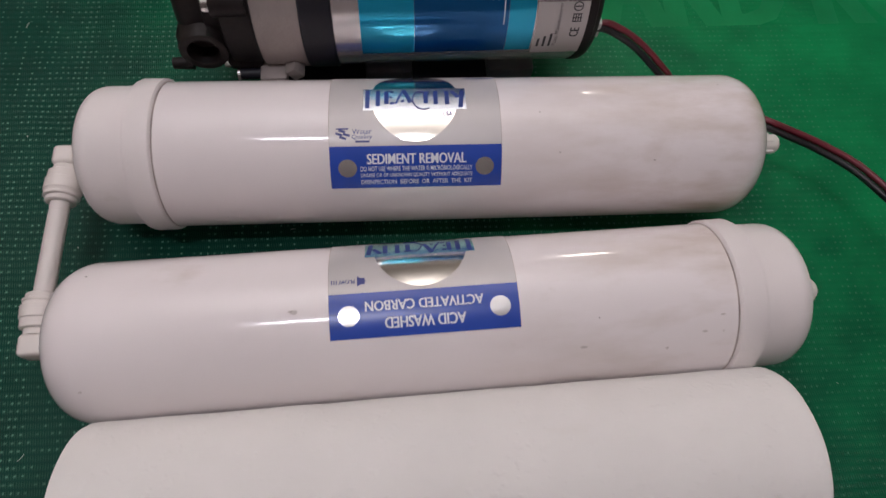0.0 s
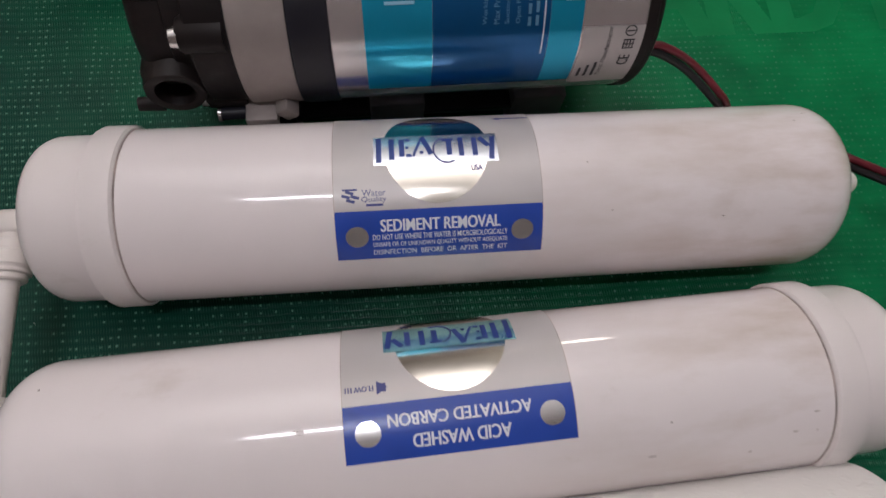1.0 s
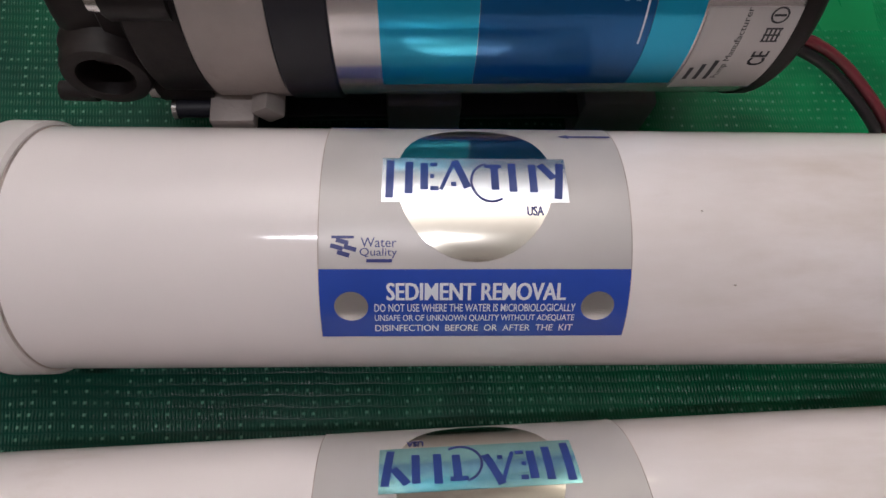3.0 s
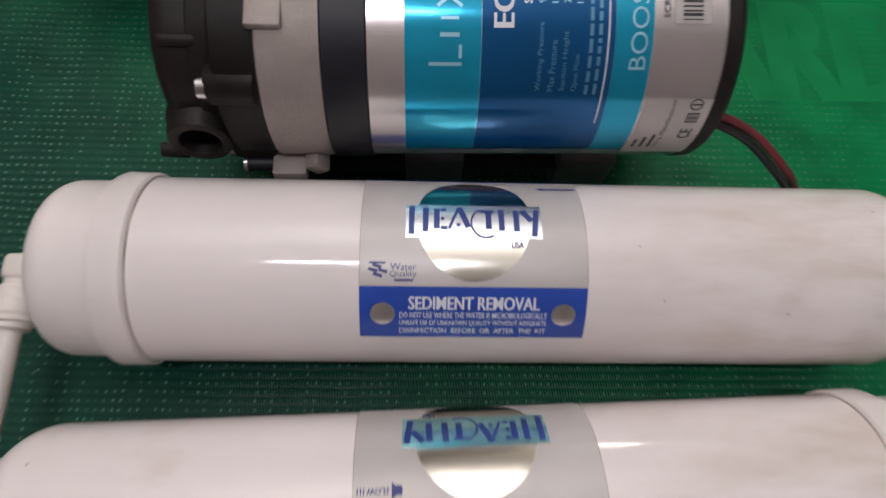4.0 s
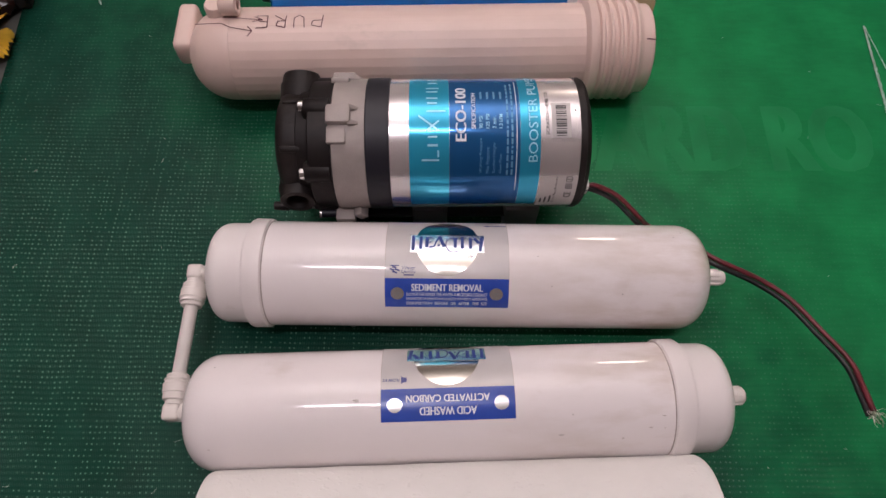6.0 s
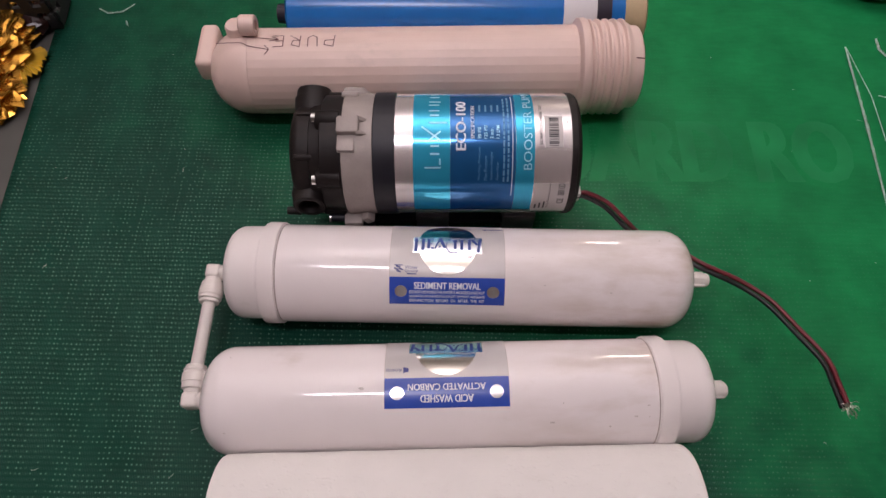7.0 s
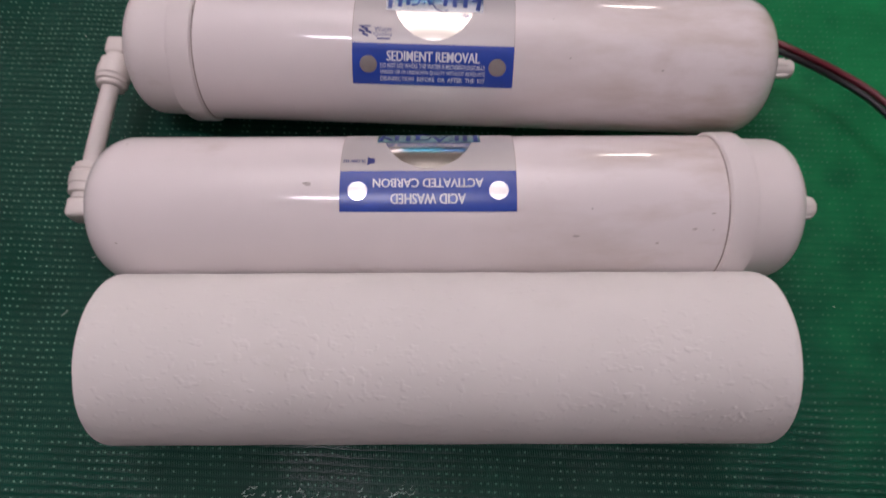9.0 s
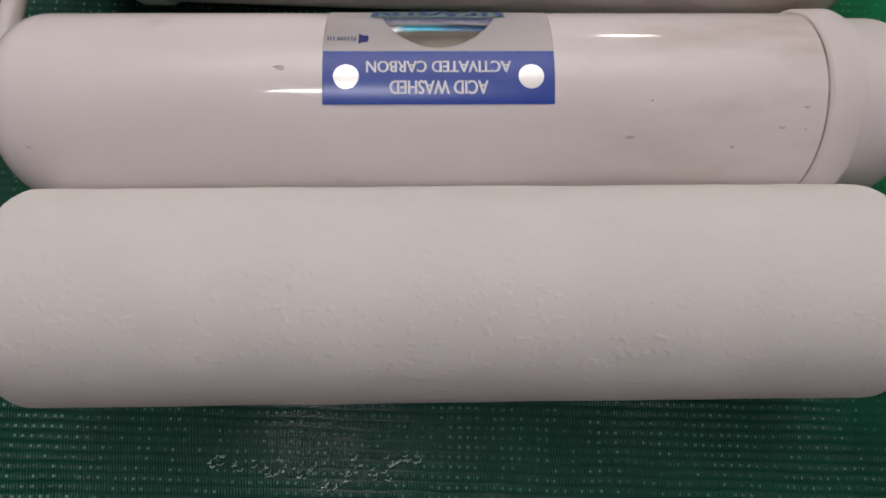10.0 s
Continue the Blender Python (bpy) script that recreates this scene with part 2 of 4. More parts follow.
def spun_fibre():
    m = material("spun white fibre", (0.80, 0.775, 0.745), 0.95, vary=0.03, scale=30, sheen=0.15, spec=0.2, stain=(0.66, 0.62, 0.54), stain_at=(0.55, 0.85), stain_scale=14)
    n, l = m.node_tree.nodes, m.node_tree.links
    co = n.new("ShaderNodeTexCoord")
    mp = n.new("ShaderNodeMapping")
    mp.inputs["Scale"].default_value = (0.85, 1.0, 1.0)
    l.new(co.outputs["Object"], mp.inputs["Vector"])
    a = n.new("ShaderNodeTexNoise")
    a.inputs["Scale"].default_value, a.inputs["Detail"].default_value, a.inputs["Roughness"].default_value = 75, 2, 0.45
    v = n.new("ShaderNodeTexNoise")
    v.inputs["Scale"].default_value, v.inputs["Detail"].default_value = 430, 1.0
    for t in (a, v):
        l.new(mp.outputs["Vector"], t.inputs["Vector"])
    dots = n.new("ShaderNodeMapRange")
    dots.inputs["From Min"].default_value, dots.inputs["From Max"].default_value = 0.52, 0.82
    dots.interpolation_type = "SMOOTHSTEP"
    l.new(v.outputs["Fac"], dots.inputs["Value"])
    s = n.new("ShaderNodeMath")
    s.operation = "MULTIPLY_ADD"
    s.inputs[1].default_value = 0.34
    l.new(dots.outputs[0], s.inputs[0])
    l.new(a.outputs["Fac"], s.inputs[2])
    bp = n.new("ShaderNodeBump")
    bp.inputs["Strength"].default_value, bp.inputs["Distance"].default_value = 0.60, 0.0008
    l.new(s.outputs[0], bp.inputs["Height"])
    l.new(bp.outputs["Normal"], n["Principled BSDF"].inputs["Normal"])
    return m


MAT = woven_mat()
MAT_PRINT = material("lighter green print", (0.006, 0.225, 0.072), 0.3, vary=0.25, scale=25, spec=0.10, bump=0.1, bump_scale=500)
SPUN = spun_fibre()
CORE = material("white core plastic", (0.7, 0.7, 0.68), 0.5, vary=0.03)
BLACK = material("black moulded plastic", (0.009, 0.006, 0.006), 0.52, vary=0.25, scale=60, bump=0.12, bump_scale=350, stain=(0.035, 0.026, 0.022), stain_at=(0.5, 0.9), stain_scale=60, spec=0.3)
RUBBER = material("black rubber band", (0.008, 0.008, 0.015), 0.5, vary=0.15, scale=90, bump=0.05)
CAST = material("cast aluminium", (0.37, 0.325, 0.305), 0.55, 0.25, vary=0.08, scale=90, bump=0.2, bump_scale=700, stain=(0.30, 0.27, 0.24), stain_at=(0.5, 0.9), stain_scale=70)
STEEL = material("screw steel", (0.75, 0.74, 0.72), 0.22, 1.0)
CAN = material("brushed silver foil", (0.78, 0.73, 0.73), 0.21, 0.74, vary=0.04, bump=0.10, bump_scale=55)
CAN_CYAN = material("cyan metallic print", (0.014, 0.42, 0.66), 0.15, 0.45, vary=0.06, bump=0.10, bump_scale=55)
CAN_NAVY = material("deep blue metallic print", (0.007, 0.115, 0.33), 0.13, 0.45, vary=0.10, bump=0.10, bump_scale=55)
CAN_WHITE = material("pale label patch", (0.54, 0.51, 0.50), 0.35, 0.2, bump=0.05)
PALE_PRINT = material("pale blue print", (0.36, 0.66, 0.80), 0.35, 0.3)
DIM_PRINT = material("dim blue print", (0.12, 0.30, 0.46), 0.4, 0.3)
HOUSING = material("pinkish white plastic", (0.77, 0.585, 0.52), 0.36, vary=0.04, scale=30, bump=0.05, bump_scale=160, stain=(0.48, 0.38, 0.32), stain_at=(0.58, 0.85), stain_scale=28)
PEN = material("dark red pen", (0.10, 0.02, 0.035), 0.6)
MEMBRANE = material("blue membrane wrap", (0.005, 0.16, 0.52), 0.22, vary=0.06, bump=0.04, bump_scale=60)
TAPE = material("white tape", (0.72, 0.72, 0.74), 0.4, vary=0.03)
SEAL = material("black brine seal", (0.02, 0.016, 0.03), 0.45, vary=0.1)
TAN = material("tan resin end", (0.52, 0.40, 0.24), 0.5, vary=0.1, scale=120)
RED_WIRE = material("red wire insulation", (0.15, 0.018, 0.028), 0.36, vary=0.15, scale=90)
BLACK_WIRE = material("black wire insulation", (0.014, 0.013, 0.015), 0.4, vary=0.2)
TINNED = material("tinned strands", (0.66, 0.62, 0.55), 0.3, 1.0)
GOLD = material("gold foil wrapper", (0.60, 0.30, 0.045), 0.27, 0.9, vary=0.2, scale=60, bump=0.3, bump_scale=90)
YELLOW = material("yellow crinkled wrapper", (0.60, 0.42, 0.06), 0.35, 0.35, vary=0.25, scale=90, bump=0.2, bump_scale=160)
BROWN = material("dark brown wrapper", (0.035, 0.012, 0.010), 0.25, vary=0.2)
CRATE = material("black crate plastic", (0.03, 0.03, 0.032), 0.45, vary=0.15, bump=0.1)
TABLE = material("grey table laminate", (0.085, 0.085, 0.078), 0.55, vary=0.06, scale=20, bump=0.05)
PLASTER = material("cream wall paint", (0.72, 0.68, 0.64), 0.85, vary=0.03, scale=3, bump=0.1, bump_scale=60)
DARKWALL = material("dark brown shade wall", (0.20, 0.165, 0.155), 0.85, vary=0.05, scale=3)
CEILING = material("white ceiling paint", (0.80, 0.79, 0.78), 0.9, vary=0.02, scale=3, bump=0.1, bump_scale=60)
FLOOR = material("dark floor tiles", (0.11, 0.10, 0.095), 0.5, vary=0.1, scale=6)
FOOT_RUBBER = material("grey rubber", (0.13, 0.13, 0.135), 0.6, vary=0.15, scale=90, bump=0.1)
# lamp shine along the film's folds is put into this pale colour
CREASE = material("pale film crease", (0.62, 0.85, 0.72), 0.25, vary=0.3, scale=400)
SMUDGE = material("faint grey smudge", (0.60, 0.53, 0.51), 0.3, vary=0.12, scale=300)
SCUFF = material("brown scuff", (0.38, 0.32, 0.29), 0.6, vary=0.4, scale=300)
PALE = material("pale plastic tray", (0.60, 0.62, 0.58), 0.4, vary=0.03)
STEEL_LEG = material("painted steel leg", (0.10, 0.10, 0.11), 0.45, vary=0.1)


# ---- builders ----
def finish(name, bm, mat, parent=None, label="", smooth=True, angle=38):
    me = bpy.data.meshes.new(name)
    bm.normal_update()
    bm.to_mesh(me)
    bm.free()
    me.materials.append(mat)
    if smooth:
        me.polygons.foreach_set("use_smooth", [True] * len(me.polygons))
        me.set_sharp_from_angle(angle=radians(angle))
    ob = new(name, me)
    if parent:
        ob.parent = parent
    else:
        ob.matrix_world = Matrix.Scale(SIZE, 4)
    if label:
        tagged(ob, label)
    return ob


def part(name, bm, mat, parent, label="", smooth=True, angle=38):
    return finish(name, bm, mat, parent, label, smooth, angle)


def thing(name, m, label, category, group="", kind=""):
    ob = new(name)
    ob.empty_display_size = 0.02
    ob.matrix_world = Matrix.Scale(SIZE, 4) @ m
    return tagged(ob, label, category, group, kind)


def lathe(profile, seg=64, axis="x", centre=(0, 0, 0), bm=None):
    """Turns (along, radius) rows about an axis through centre."""
    bm = bm or bmesh.new()
    c, rings = Vector(centre), []
    for a, r in profile:
        ring = []
        for i in range(1 if r < 1e-7 else seg):
            q = 2 * math.pi * i / seg
            u, v = r * math.cos(q), r * math.sin(q)
            p = {"x": (a, u, v), "y": (v, a, u), "z": (u, v, a)}[axis]
            ring.append(bm.verts.new(c + Vector(p)))
        rings.append(ring)
    for p, q in zip(rings, rings[1:]):
        n = max(len(p), len(q))
        if len(p) == len(q) == 1:
            continue
        for i in range(n):
            j = (i + 1) % n
            if len(p) == 1:
                bm.faces.new((p[0], q[j], q[i]))
            elif len(q) == 1:
                bm.faces.new((p[i], p[j], q[0]))
            else:
                bm.faces.new((p[i], p[j], q[j], q[i]))
    bmesh.ops.recalc_face_normals(bm, faces=bm.faces)
    return bm


def arc(cx, cr, rx, rr, a0, a1, n=8):
    """A quarter-round piece of a profile; angles from the axis, in degrees."""
    return [(cx + rx * math.cos(radians(a0 + (a1 - a0) * i / n)), cr + rr * math.sin(radians(a0 + (a1 - a0) * i / n))) for i in range(n + 1)]


def box(size, centre, bevel=0.0, seg=2, bm=None, turn=None):
    b = bmesh.new()
    bmesh.ops.create_cube(b, size=1)
    bmesh.ops.scale(b, vec=size, verts=b.verts)
    if bevel:
        bmesh.ops.bevel(b, geom=b.edges[:], offset=bevel, segments=seg, affect="EDGES", profile=0.5)
    if turn:
        bmesh.ops.transform(b, matrix=turn, verts=b.verts)
    bmesh.ops.translate(b, vec=centre, verts=b.verts)
    if bm is None:
        return b
    join(bm, b)
    return bm


def join(bm, other):
    me = bpy.data.meshes.new("joined")
    other.to_mesh(me)
    other.free()
    bm.from_mesh(me)
    bpy.data.meshes.remove(me)
    return bm


def sweep(points, radius, seg=12, bm=None, caps=True, smooth_steps=8):
    """A tube along a smooth line through the points."""
    pts = [Vector(p) for p in points]
    line = []
    for i in range(len(pts) - 1):
        p0, p1, p2, p3 = pts[max(i - 1, 0)], pts[i], pts[i + 1], pts[min(i + 2, len(pts) - 1)]
        for k in range(smooth_steps):
            t = k / smooth_steps
            line.append(0.5 * ((2 * p1) + (p2 - p0) * t + (2 * p0 - 5 * p1 + 4 * p2 - p3) * t * t + (3 * p1 - p0 - 3 * p2 + p3) * t ** 3))
    line.append(pts[-1])
    bm = bm or bmesh.new()
    side, rings = None, []
    for i, p in enumerate(line):
        d = (line[min(i + 1, len(line) - 1)] - line[max(i - 1, 0)]).normalized()
        if side is None:
            side = d.orthogonal().normalized()
        side = (side - d * side.dot(d)).normalized()
        up = d.cross(side)
        rings.append([bm.verts.new(p + radius * (math.cos(2 * math.pi * j / seg) * side + math.sin(2 * math.pi * j / seg) * up)) for j in range(seg)])
    for a, b in zip(rings, rings[1:]):
        for j in range(seg):
            bm.faces.new((a[j], a[(j + 1) % seg], b[(j + 1) % seg], b[j]))
    if caps:
        bm.faces.new(rings[0][::-1])
        bm.faces.new(rings[-1])
    bmesh.ops.recalc_face_normals(bm, faces=bm.faces)
    return bm


def wrap_along(radius, height, start, x0=0.0, lift=0.0):
    """Writing that runs along the cylinder: u to +x, v up, from the angle start (degrees from the top towards -y)."""
    def put(u, v):
        a = radians(start) - v / radius
        r = radius + lift
        return Vector((x0 + u, -math.sin(a) * r, height + math.cos(a) * r))
    return put


def wrap_round(radius, height, start, x0=0.0, lift=0.0):
    """Writing that runs round the cylinder, away from -y: u round it, v to -x."""
    def put(u, v):
        a = radians(start) - u / radius
        r = radius + lift
        return Vector((x0 - v, -math.sin(a) * r, height + math.cos(a) * r))
    return put


def sheet(put, u0, u1, v0, v1, nu=2, nv=2, bm=None, taper=0.0):
    """A rectangle laid on a curved surface; taper leans its sides."""
    bm = bm or bmesh.new()
    grid = [[bm.verts.new(put(u0 + (u1 - u0) * i / nu + taper * j / nv, v0 + (v1 - v0) * j / nv)) for i in range(nu + 1)] for j in range(nv + 1)]
    for j in range(nv):
        for i in range(nu):
            bm.faces.new((grid[j][i], grid[j][i + 1], grid[j + 1][i + 1], grid[j + 1][i]))
    return bm


def disc(put, cu, cv, ru, rv, bm=None, seg=40, rings=8, upper=None):
    """An ellipse laid on a curved surface."""
    bm = bm or bmesh.new()
    mid = bm.verts.new(put(cu, cv))
    last = None
    for k in range(1, rings + 1):
        ring = [bm.verts.new(put(cu + ru * k / rings * math.cos(2 * math.pi * i / seg), cv + rv * k / rings * math.sin(2 * math.pi * i / seg))) for i in range(seg)]
        for i in range(seg):
            j = (i + 1) % seg
            bm.faces.new((mid, ring[i], ring[j]) if last is None else (last[i], ring[i], ring[j], last[j]))
        last = ring
    return bm


def stroke(put, a, b, w, bm, n=4):
    """A straight bar of width w from a to b on a curved surface."""
    a, b = Vector(a), Vector(b)
    s = (b - a).orthogonal().normalized() * w / 2
    last = None
    for i in range(n + 1):
        p = a + (b - a) * i / n
        pair = [bm.verts.new(put(*(p + s))), bm.verts.new(put(*(p - s)))]
        if last:
            bm.faces.new((last[0], last[1], pair[1], pair[0]))
        last = pair
    return bm


def lettering(put, text, u0, u1, v0, v1, bold=0.0, bm=None, space=1.0):
    """Writing in the built-in font, fitted to a box and laid on a surface."""
    cu = bpy.data.curves.new("writing", "FONT")
    cu.body, cu.size, cu.resolution_u, cu.space_character = text, 1.0, 3, space
    cu.offset = 0.006 if bold else 0.0
    ob = new("writing", cu)
    me = bpy.data.meshes.new_from_object(ob.evaluated_get(bpy.context.evaluated_depsgraph_get()))
    xs, ys = [v.co.x for v in me.vertices], [v.co.y for v in me.vertices]
    x0, y0, w, h = min(xs), min(ys), max(xs) - min(xs), max(ys) - min(ys)
    bm = bm or bmesh.new()
    # a heavier face is struck twice, a little to one side and a hair higher
    reach = bold * 4 * (v1 - v0)
    for step in range((2 if v1 - v0 < 0.03 else 4) if bold else 1):
        shift = reach * step / (1 if v1 - v0 < 0.03 else 3)
        vs = [bm.verts.new(put(u0 + shift * 0.75 + (v.co.x - x0) / w * (u1 - u0 - reach * 0.75), v0 + (v.co.y - y0) / h * (v1 - v0)) + Vector((0, 0, 0.00003 * step))) for v in me.vertices]
        for p in me.polygons:
            bm.faces.new([vs[i] for i in p.vertices])
    bpy.data.objects.remove(ob)
    bpy.data.curves.remove(cu)
    bpy.data.meshes.remove(me)
    return bm


# ---- the room and the table ----
def slab(name, size, centre, mat, label, category):
    return tagged(finish(name, box(size, centre), mat, smooth=False), label, category, kind="structure")


slab("floor", (5.4, 5.4, 0.1), (0.5, 1.0, -0.70), FLOOR, "dark tiled floor of a plain room", "floor")
slab("ceiling", (5.4, 5.4, 0.1), (0.5, 1.0, 1.80), CEILING, "plain white painted ceiling", "ceiling")
slab("wall_north", (5.0, 0.1, 2.7), (0.5, 3.55, 0.60), PLASTER, "plain cream painted wall", "wall")
# the south wall is added, near and dark, to block light from the front
slab("shade_wall_south", (5.0, 0.1, 2.7), (0.5, -0.80, 0.60), DARKWALL, "unseen dark brown wall added to hold back light", "wall")
slab("wall_west", (0.1, 5.2, 2.7), (-2.05, 1.0, 0.60), PLASTER, "plain cream painted wall", "wall")
slab("wall_east", (0.1, 5.2, 2.7), (3.05, 1.0, 0.60), PLASTER, "plain cream painted wall", "wall")

table = thing("table", pose(0.2, 0.25, -0.65), "grey laminate work table under a green mat", "table")
part("tabletop", box((1.5, 0.846, 0.03), (0, 0, 0.6335), 0.003), TABLE, table)
for sx in (-0.68, 0.68):
    for sy in (-0.36, 0.36):
        part("leg", box((0.04, 0.04, 0.618), (sx, sy, 0.3095), 0.003), STEEL_LEG, table, "dark painted steel leg")


def mat_left(y):
    return -0.2805 - 0.056 * (y - 0.05)


def green_mat():
    bm = bmesh.new()
    ys = [-0.176 + 0.726 * j / 130 for j in range(131)]
    rows = []
    # the front hangs over the table's edge
    line = [(-0.186, -0.16), (-0.186, -0.10), (-0.186, -0.05), (-0.1855, -0.02), (-0.1845, -0.008), (-0.182, -0.003), (-0.179, -0.0008)] + [(y, 0.0) for y in ys]
    for y, z in line:
        row = []
        for i in range(141):
            x0, x1 = mat_left(y), 0.62
            x = x0 + (x1 - x0) * i / 140
            h = z
            if z == 0.0:
                far = min(1.0, max(0.0, (x - 0.265) / 0.08)) + min(1.0, max(0.0, (y - 0.235) / 0.06))
                calm = min(1.0, max(0.0, (0.07 - x) / 0.03) + max(0.0, (0.06 - y) / 0.03))
                h += 0.0006 * far * abs(noise.noise(Vector((x * 9, y * 7, 1.3)))) + calm * (0.0004 * noise.noise(Vector((x * 14, y * 10, 4.0))) - 0.0003)
            row.append(bm.verts.new((x, y, h)))
        rows.append(row)
    for a, b in zip(rows, rows[1:]):
        for i in range(140):
            bm.faces.new((a[i], a[i + 1], b[i + 1], b[i]))
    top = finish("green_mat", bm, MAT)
    mod = top.modifiers.new("thickness", "SOLIDIFY")
    mod.thickness, mod.offset = 0.0012, -1.0
    return tagged(top, "green woven plastic mat spread over the table", "mat")


green = green_mat()


def on_mat(u, v):
    x, y = 0.086 + u, 0.077 + v + 0.012 * u
    return Vector((x, y, 0.00008))


part("printed_lettering", lettering(on_mat, "UARD RO", -0.037, 0.160, -0.001, 0.046, 0.036), MAT_PRINT, green, "faint lighter green capital letters")

# ---- the two inline filters ----
R = 0.02568


# a wordmark reduced to plain upright and leaning bars: (u, v, u, v) in letter widths and heights
EMBLEM = ((0.17, 0, 0.20, 1), (0.91, 0.1, 0.94, 0.96), (1.51, 0.2, 1.53, 0.92), (1.75, 0.88, 2.02, 0.88), (1.75, 0.55, 1.90, 0.55), (1.75, 0.23, 2.07, 0.23), (2.16, 0.2, 2.70, 0.96), (2.72, 1.0, 3.20, 0.25), (2.56, 0.34, 2.76, 0.34),
          (3.90, 0.83, 4.56, 0.83), (4.28, 0.2, 4.28, 0.85), (4.98, 0.15, 4.98, 0.92), (5.78, 0.14, 5.78, 0.89), (6.10, 0.89, 6.60, 0.5), (6.90, 0.92, 6.70, -0.02))


def inline_filter(name, m, label, carbon):
    f = thing(name, m, label, "water filter", "inline filters")
    body = [(0.1199, 0.0), (0.1199, 0.004)] + arc(0.1069, 0.0122, 0.0130, R - 0.0122, 8, 90, 12) + [(0.06, R), (0.0, R), (-0.05, R), (-0.0905, R)]
    part("body", lathe(body[::-1], 96, centre=(0, 0, R)), WHITE_CARBON if carbon else WHITE_SEDIMENT, f)
    part("seam", lathe([(-0.0906, R), (-0.0903, R + 0.0002), (-0.0900, R)], 96, centre=(0, 0, R)), SEAM, f, "thin dirty seam line")
    ring = [(-0.0904, R - 0.001), (-0.0905, R + 0.0004), (-0.0912, R + 0.0011), (-0.0983, R + 0.0012), (-0.0994, R + 0.0007), (-0.1000, R - 0.0006)]
    part("collar", lathe(ring, 96, centre=(0, 0, R)), CAP, f, "raised white screw collar")
    cap = [(-0.0990, R - 0.0004), (-0.1012, R - 0.0012)] + [(-x, r) for x, r in arc(0.1108, 0.0160, 0.0078, R - 0.0013 - 0.0160, 90, 5, 10)] + [(-0.1190, 0.010), (-0.1192, 0.0)]
    part("end_cap", lathe(cap, 96, centre=(0, 0, R)), CAP, f)
    # outlet plug at the domed end, with a moulded grip
    plug = lathe([(0.1195, 0.0), (0.1195, 0.0048), (0.1212, 0.0048), (0.1216, 0.0036), (0.1315, 0.0036), (0.1325, 0.0028), (0.1327, 0.0)], 32, centre=(0, 0, R))
    box((0.008, 0.0085, 0.0022), (0.1262, 0, R + 0.0005), 0.0005, bm=plug)
    box((0.008, 0.0022, 0.0080), (0.1258, 0, R), 0.0005, bm=plug)
    if carbon:
        plug = lathe([(-0.1195, 0.0), (-0.1195, 0.0055), (-0.1215, 0.0055), (-0.122, 0.0040), (-0.1300, 0.0040), (-0.1310, 0.003), (-0.1312, 0.0)], 32, centre=(0, 0, R))
        box((0.008, 0.0088, 0.0022), (-0.1256, 0, R + 0.0005), 0.0005, bm=plug)
        box((0.008, 0.0022, 0.0084), (-0.1252, 0, R), 0.0005, bm=plug)
    part("plug", plug, FITTING, f, "small ivory port plug")
    # printed sticker
    x0, x1 = (-0.0051 - 0.0284, -0.0051 + 0.0284) if not carbon else (0.0053 - 0.0281, 0.0053 + 0.0281)
    top, bottom = (-75.0, 57.5) if not carbon else (-24.6, 88.0)
    b0, b1 = (25.8, 57.5) if not carbon else (-24.6, 5.4)
    deg = math.pi / 180 * R
    lay = wrap_along(R, R, 0.0, 0.0, 0.00012)
    st = part("sticker", sheet(lay, x0, x1, -bottom * deg, -top * deg, 2, 60), SILVER, f, "silver film label with a blue band")
    lay2 = wrap_along(R, R, 0.0, 0.0, 0.00018)
    for x in (x0, x1):
        part("sticker_edge", sheet(lay2, x - 0.00009, x + 0.00009, -bottom * deg, -top * deg, 1, 60), SEAM, st, "grimy label edge")
    part("blue_band", sheet(lay2, x0, x1, -b1 * deg, -b0 * deg, 2, 20), INK_BLUE, st)
    if not carbon:
        part("blue_band", sheet(lay2, x0, x1, 57.0 * deg, -top * deg, 2, 12), INK_BLUE, st)
    lay3 = wrap_along(R, R, 0.0, 0.0, 0.00024)
    lay4 = wrap_along(R, R, 0.0, 0.0, 0.00032)
    cx = (x0 + x1) / 2
    hole = 41.8 if not carbon else -9.6
    for hx in (x0 + 0.0057, x1 - 0.0057):
        part("silver_dot", disc(lay3, hx, -hole * deg, 0.0031, 0.0030, rings=4, seg=28), DOT, st, "round silver foil dot")
    mid = -13.4 if not carbon else 44.0
    part("foil_disc", disc(lay3, cx, -mid * deg, 0.0146, 0.0163), FOIL, st, "round mirror foil emblem")
    wv0, wv1 = (3.4, 22.0) if not carbon else (-57.0, -37.5)
    part("emblem_plate", sheet(wrap_along(R, R, 0.0, 0.0, 0.00028), cx - 0.0172, cx + 0.0172, (wv0 - 2.0) * deg, (wv1 + 1.5) * deg, 6, 8), FOIL_TEAL if carbon else FOIL_PALE, st)
    step, tall = 0.0332 / 7, (wv1 - wv0) * deg
    for a, p, c, q in EMBLEM:
        w = (0.0007 if a == 2.16 else 0.00145) if abs(q - p) > 0.3 else 0.0009
        part("emblem_bar", stroke(lay4, (cx - 0.0166 + a * step, wv0 * deg + p * tall), (cx - 0.0166 + c * step, wv0 * deg + q * tall), w, bmesh.new()), LOGO_BLUE, st)
    c = ((wv0 + wv1) / 2 - 1.5) * deg
    swoosh = sweep([lay3(cx + 0.0030 + 0.0037 * math.cos(radians(105 + 19.5 * k)), c + 0.0042 * math.sin(radians(105 + 19.5 * k))) for k in range(11)], 0.00024, 8, smooth_steps=2)
    part("emblem_arc", swoosh, NAVY, st)
    small = bmesh.new()
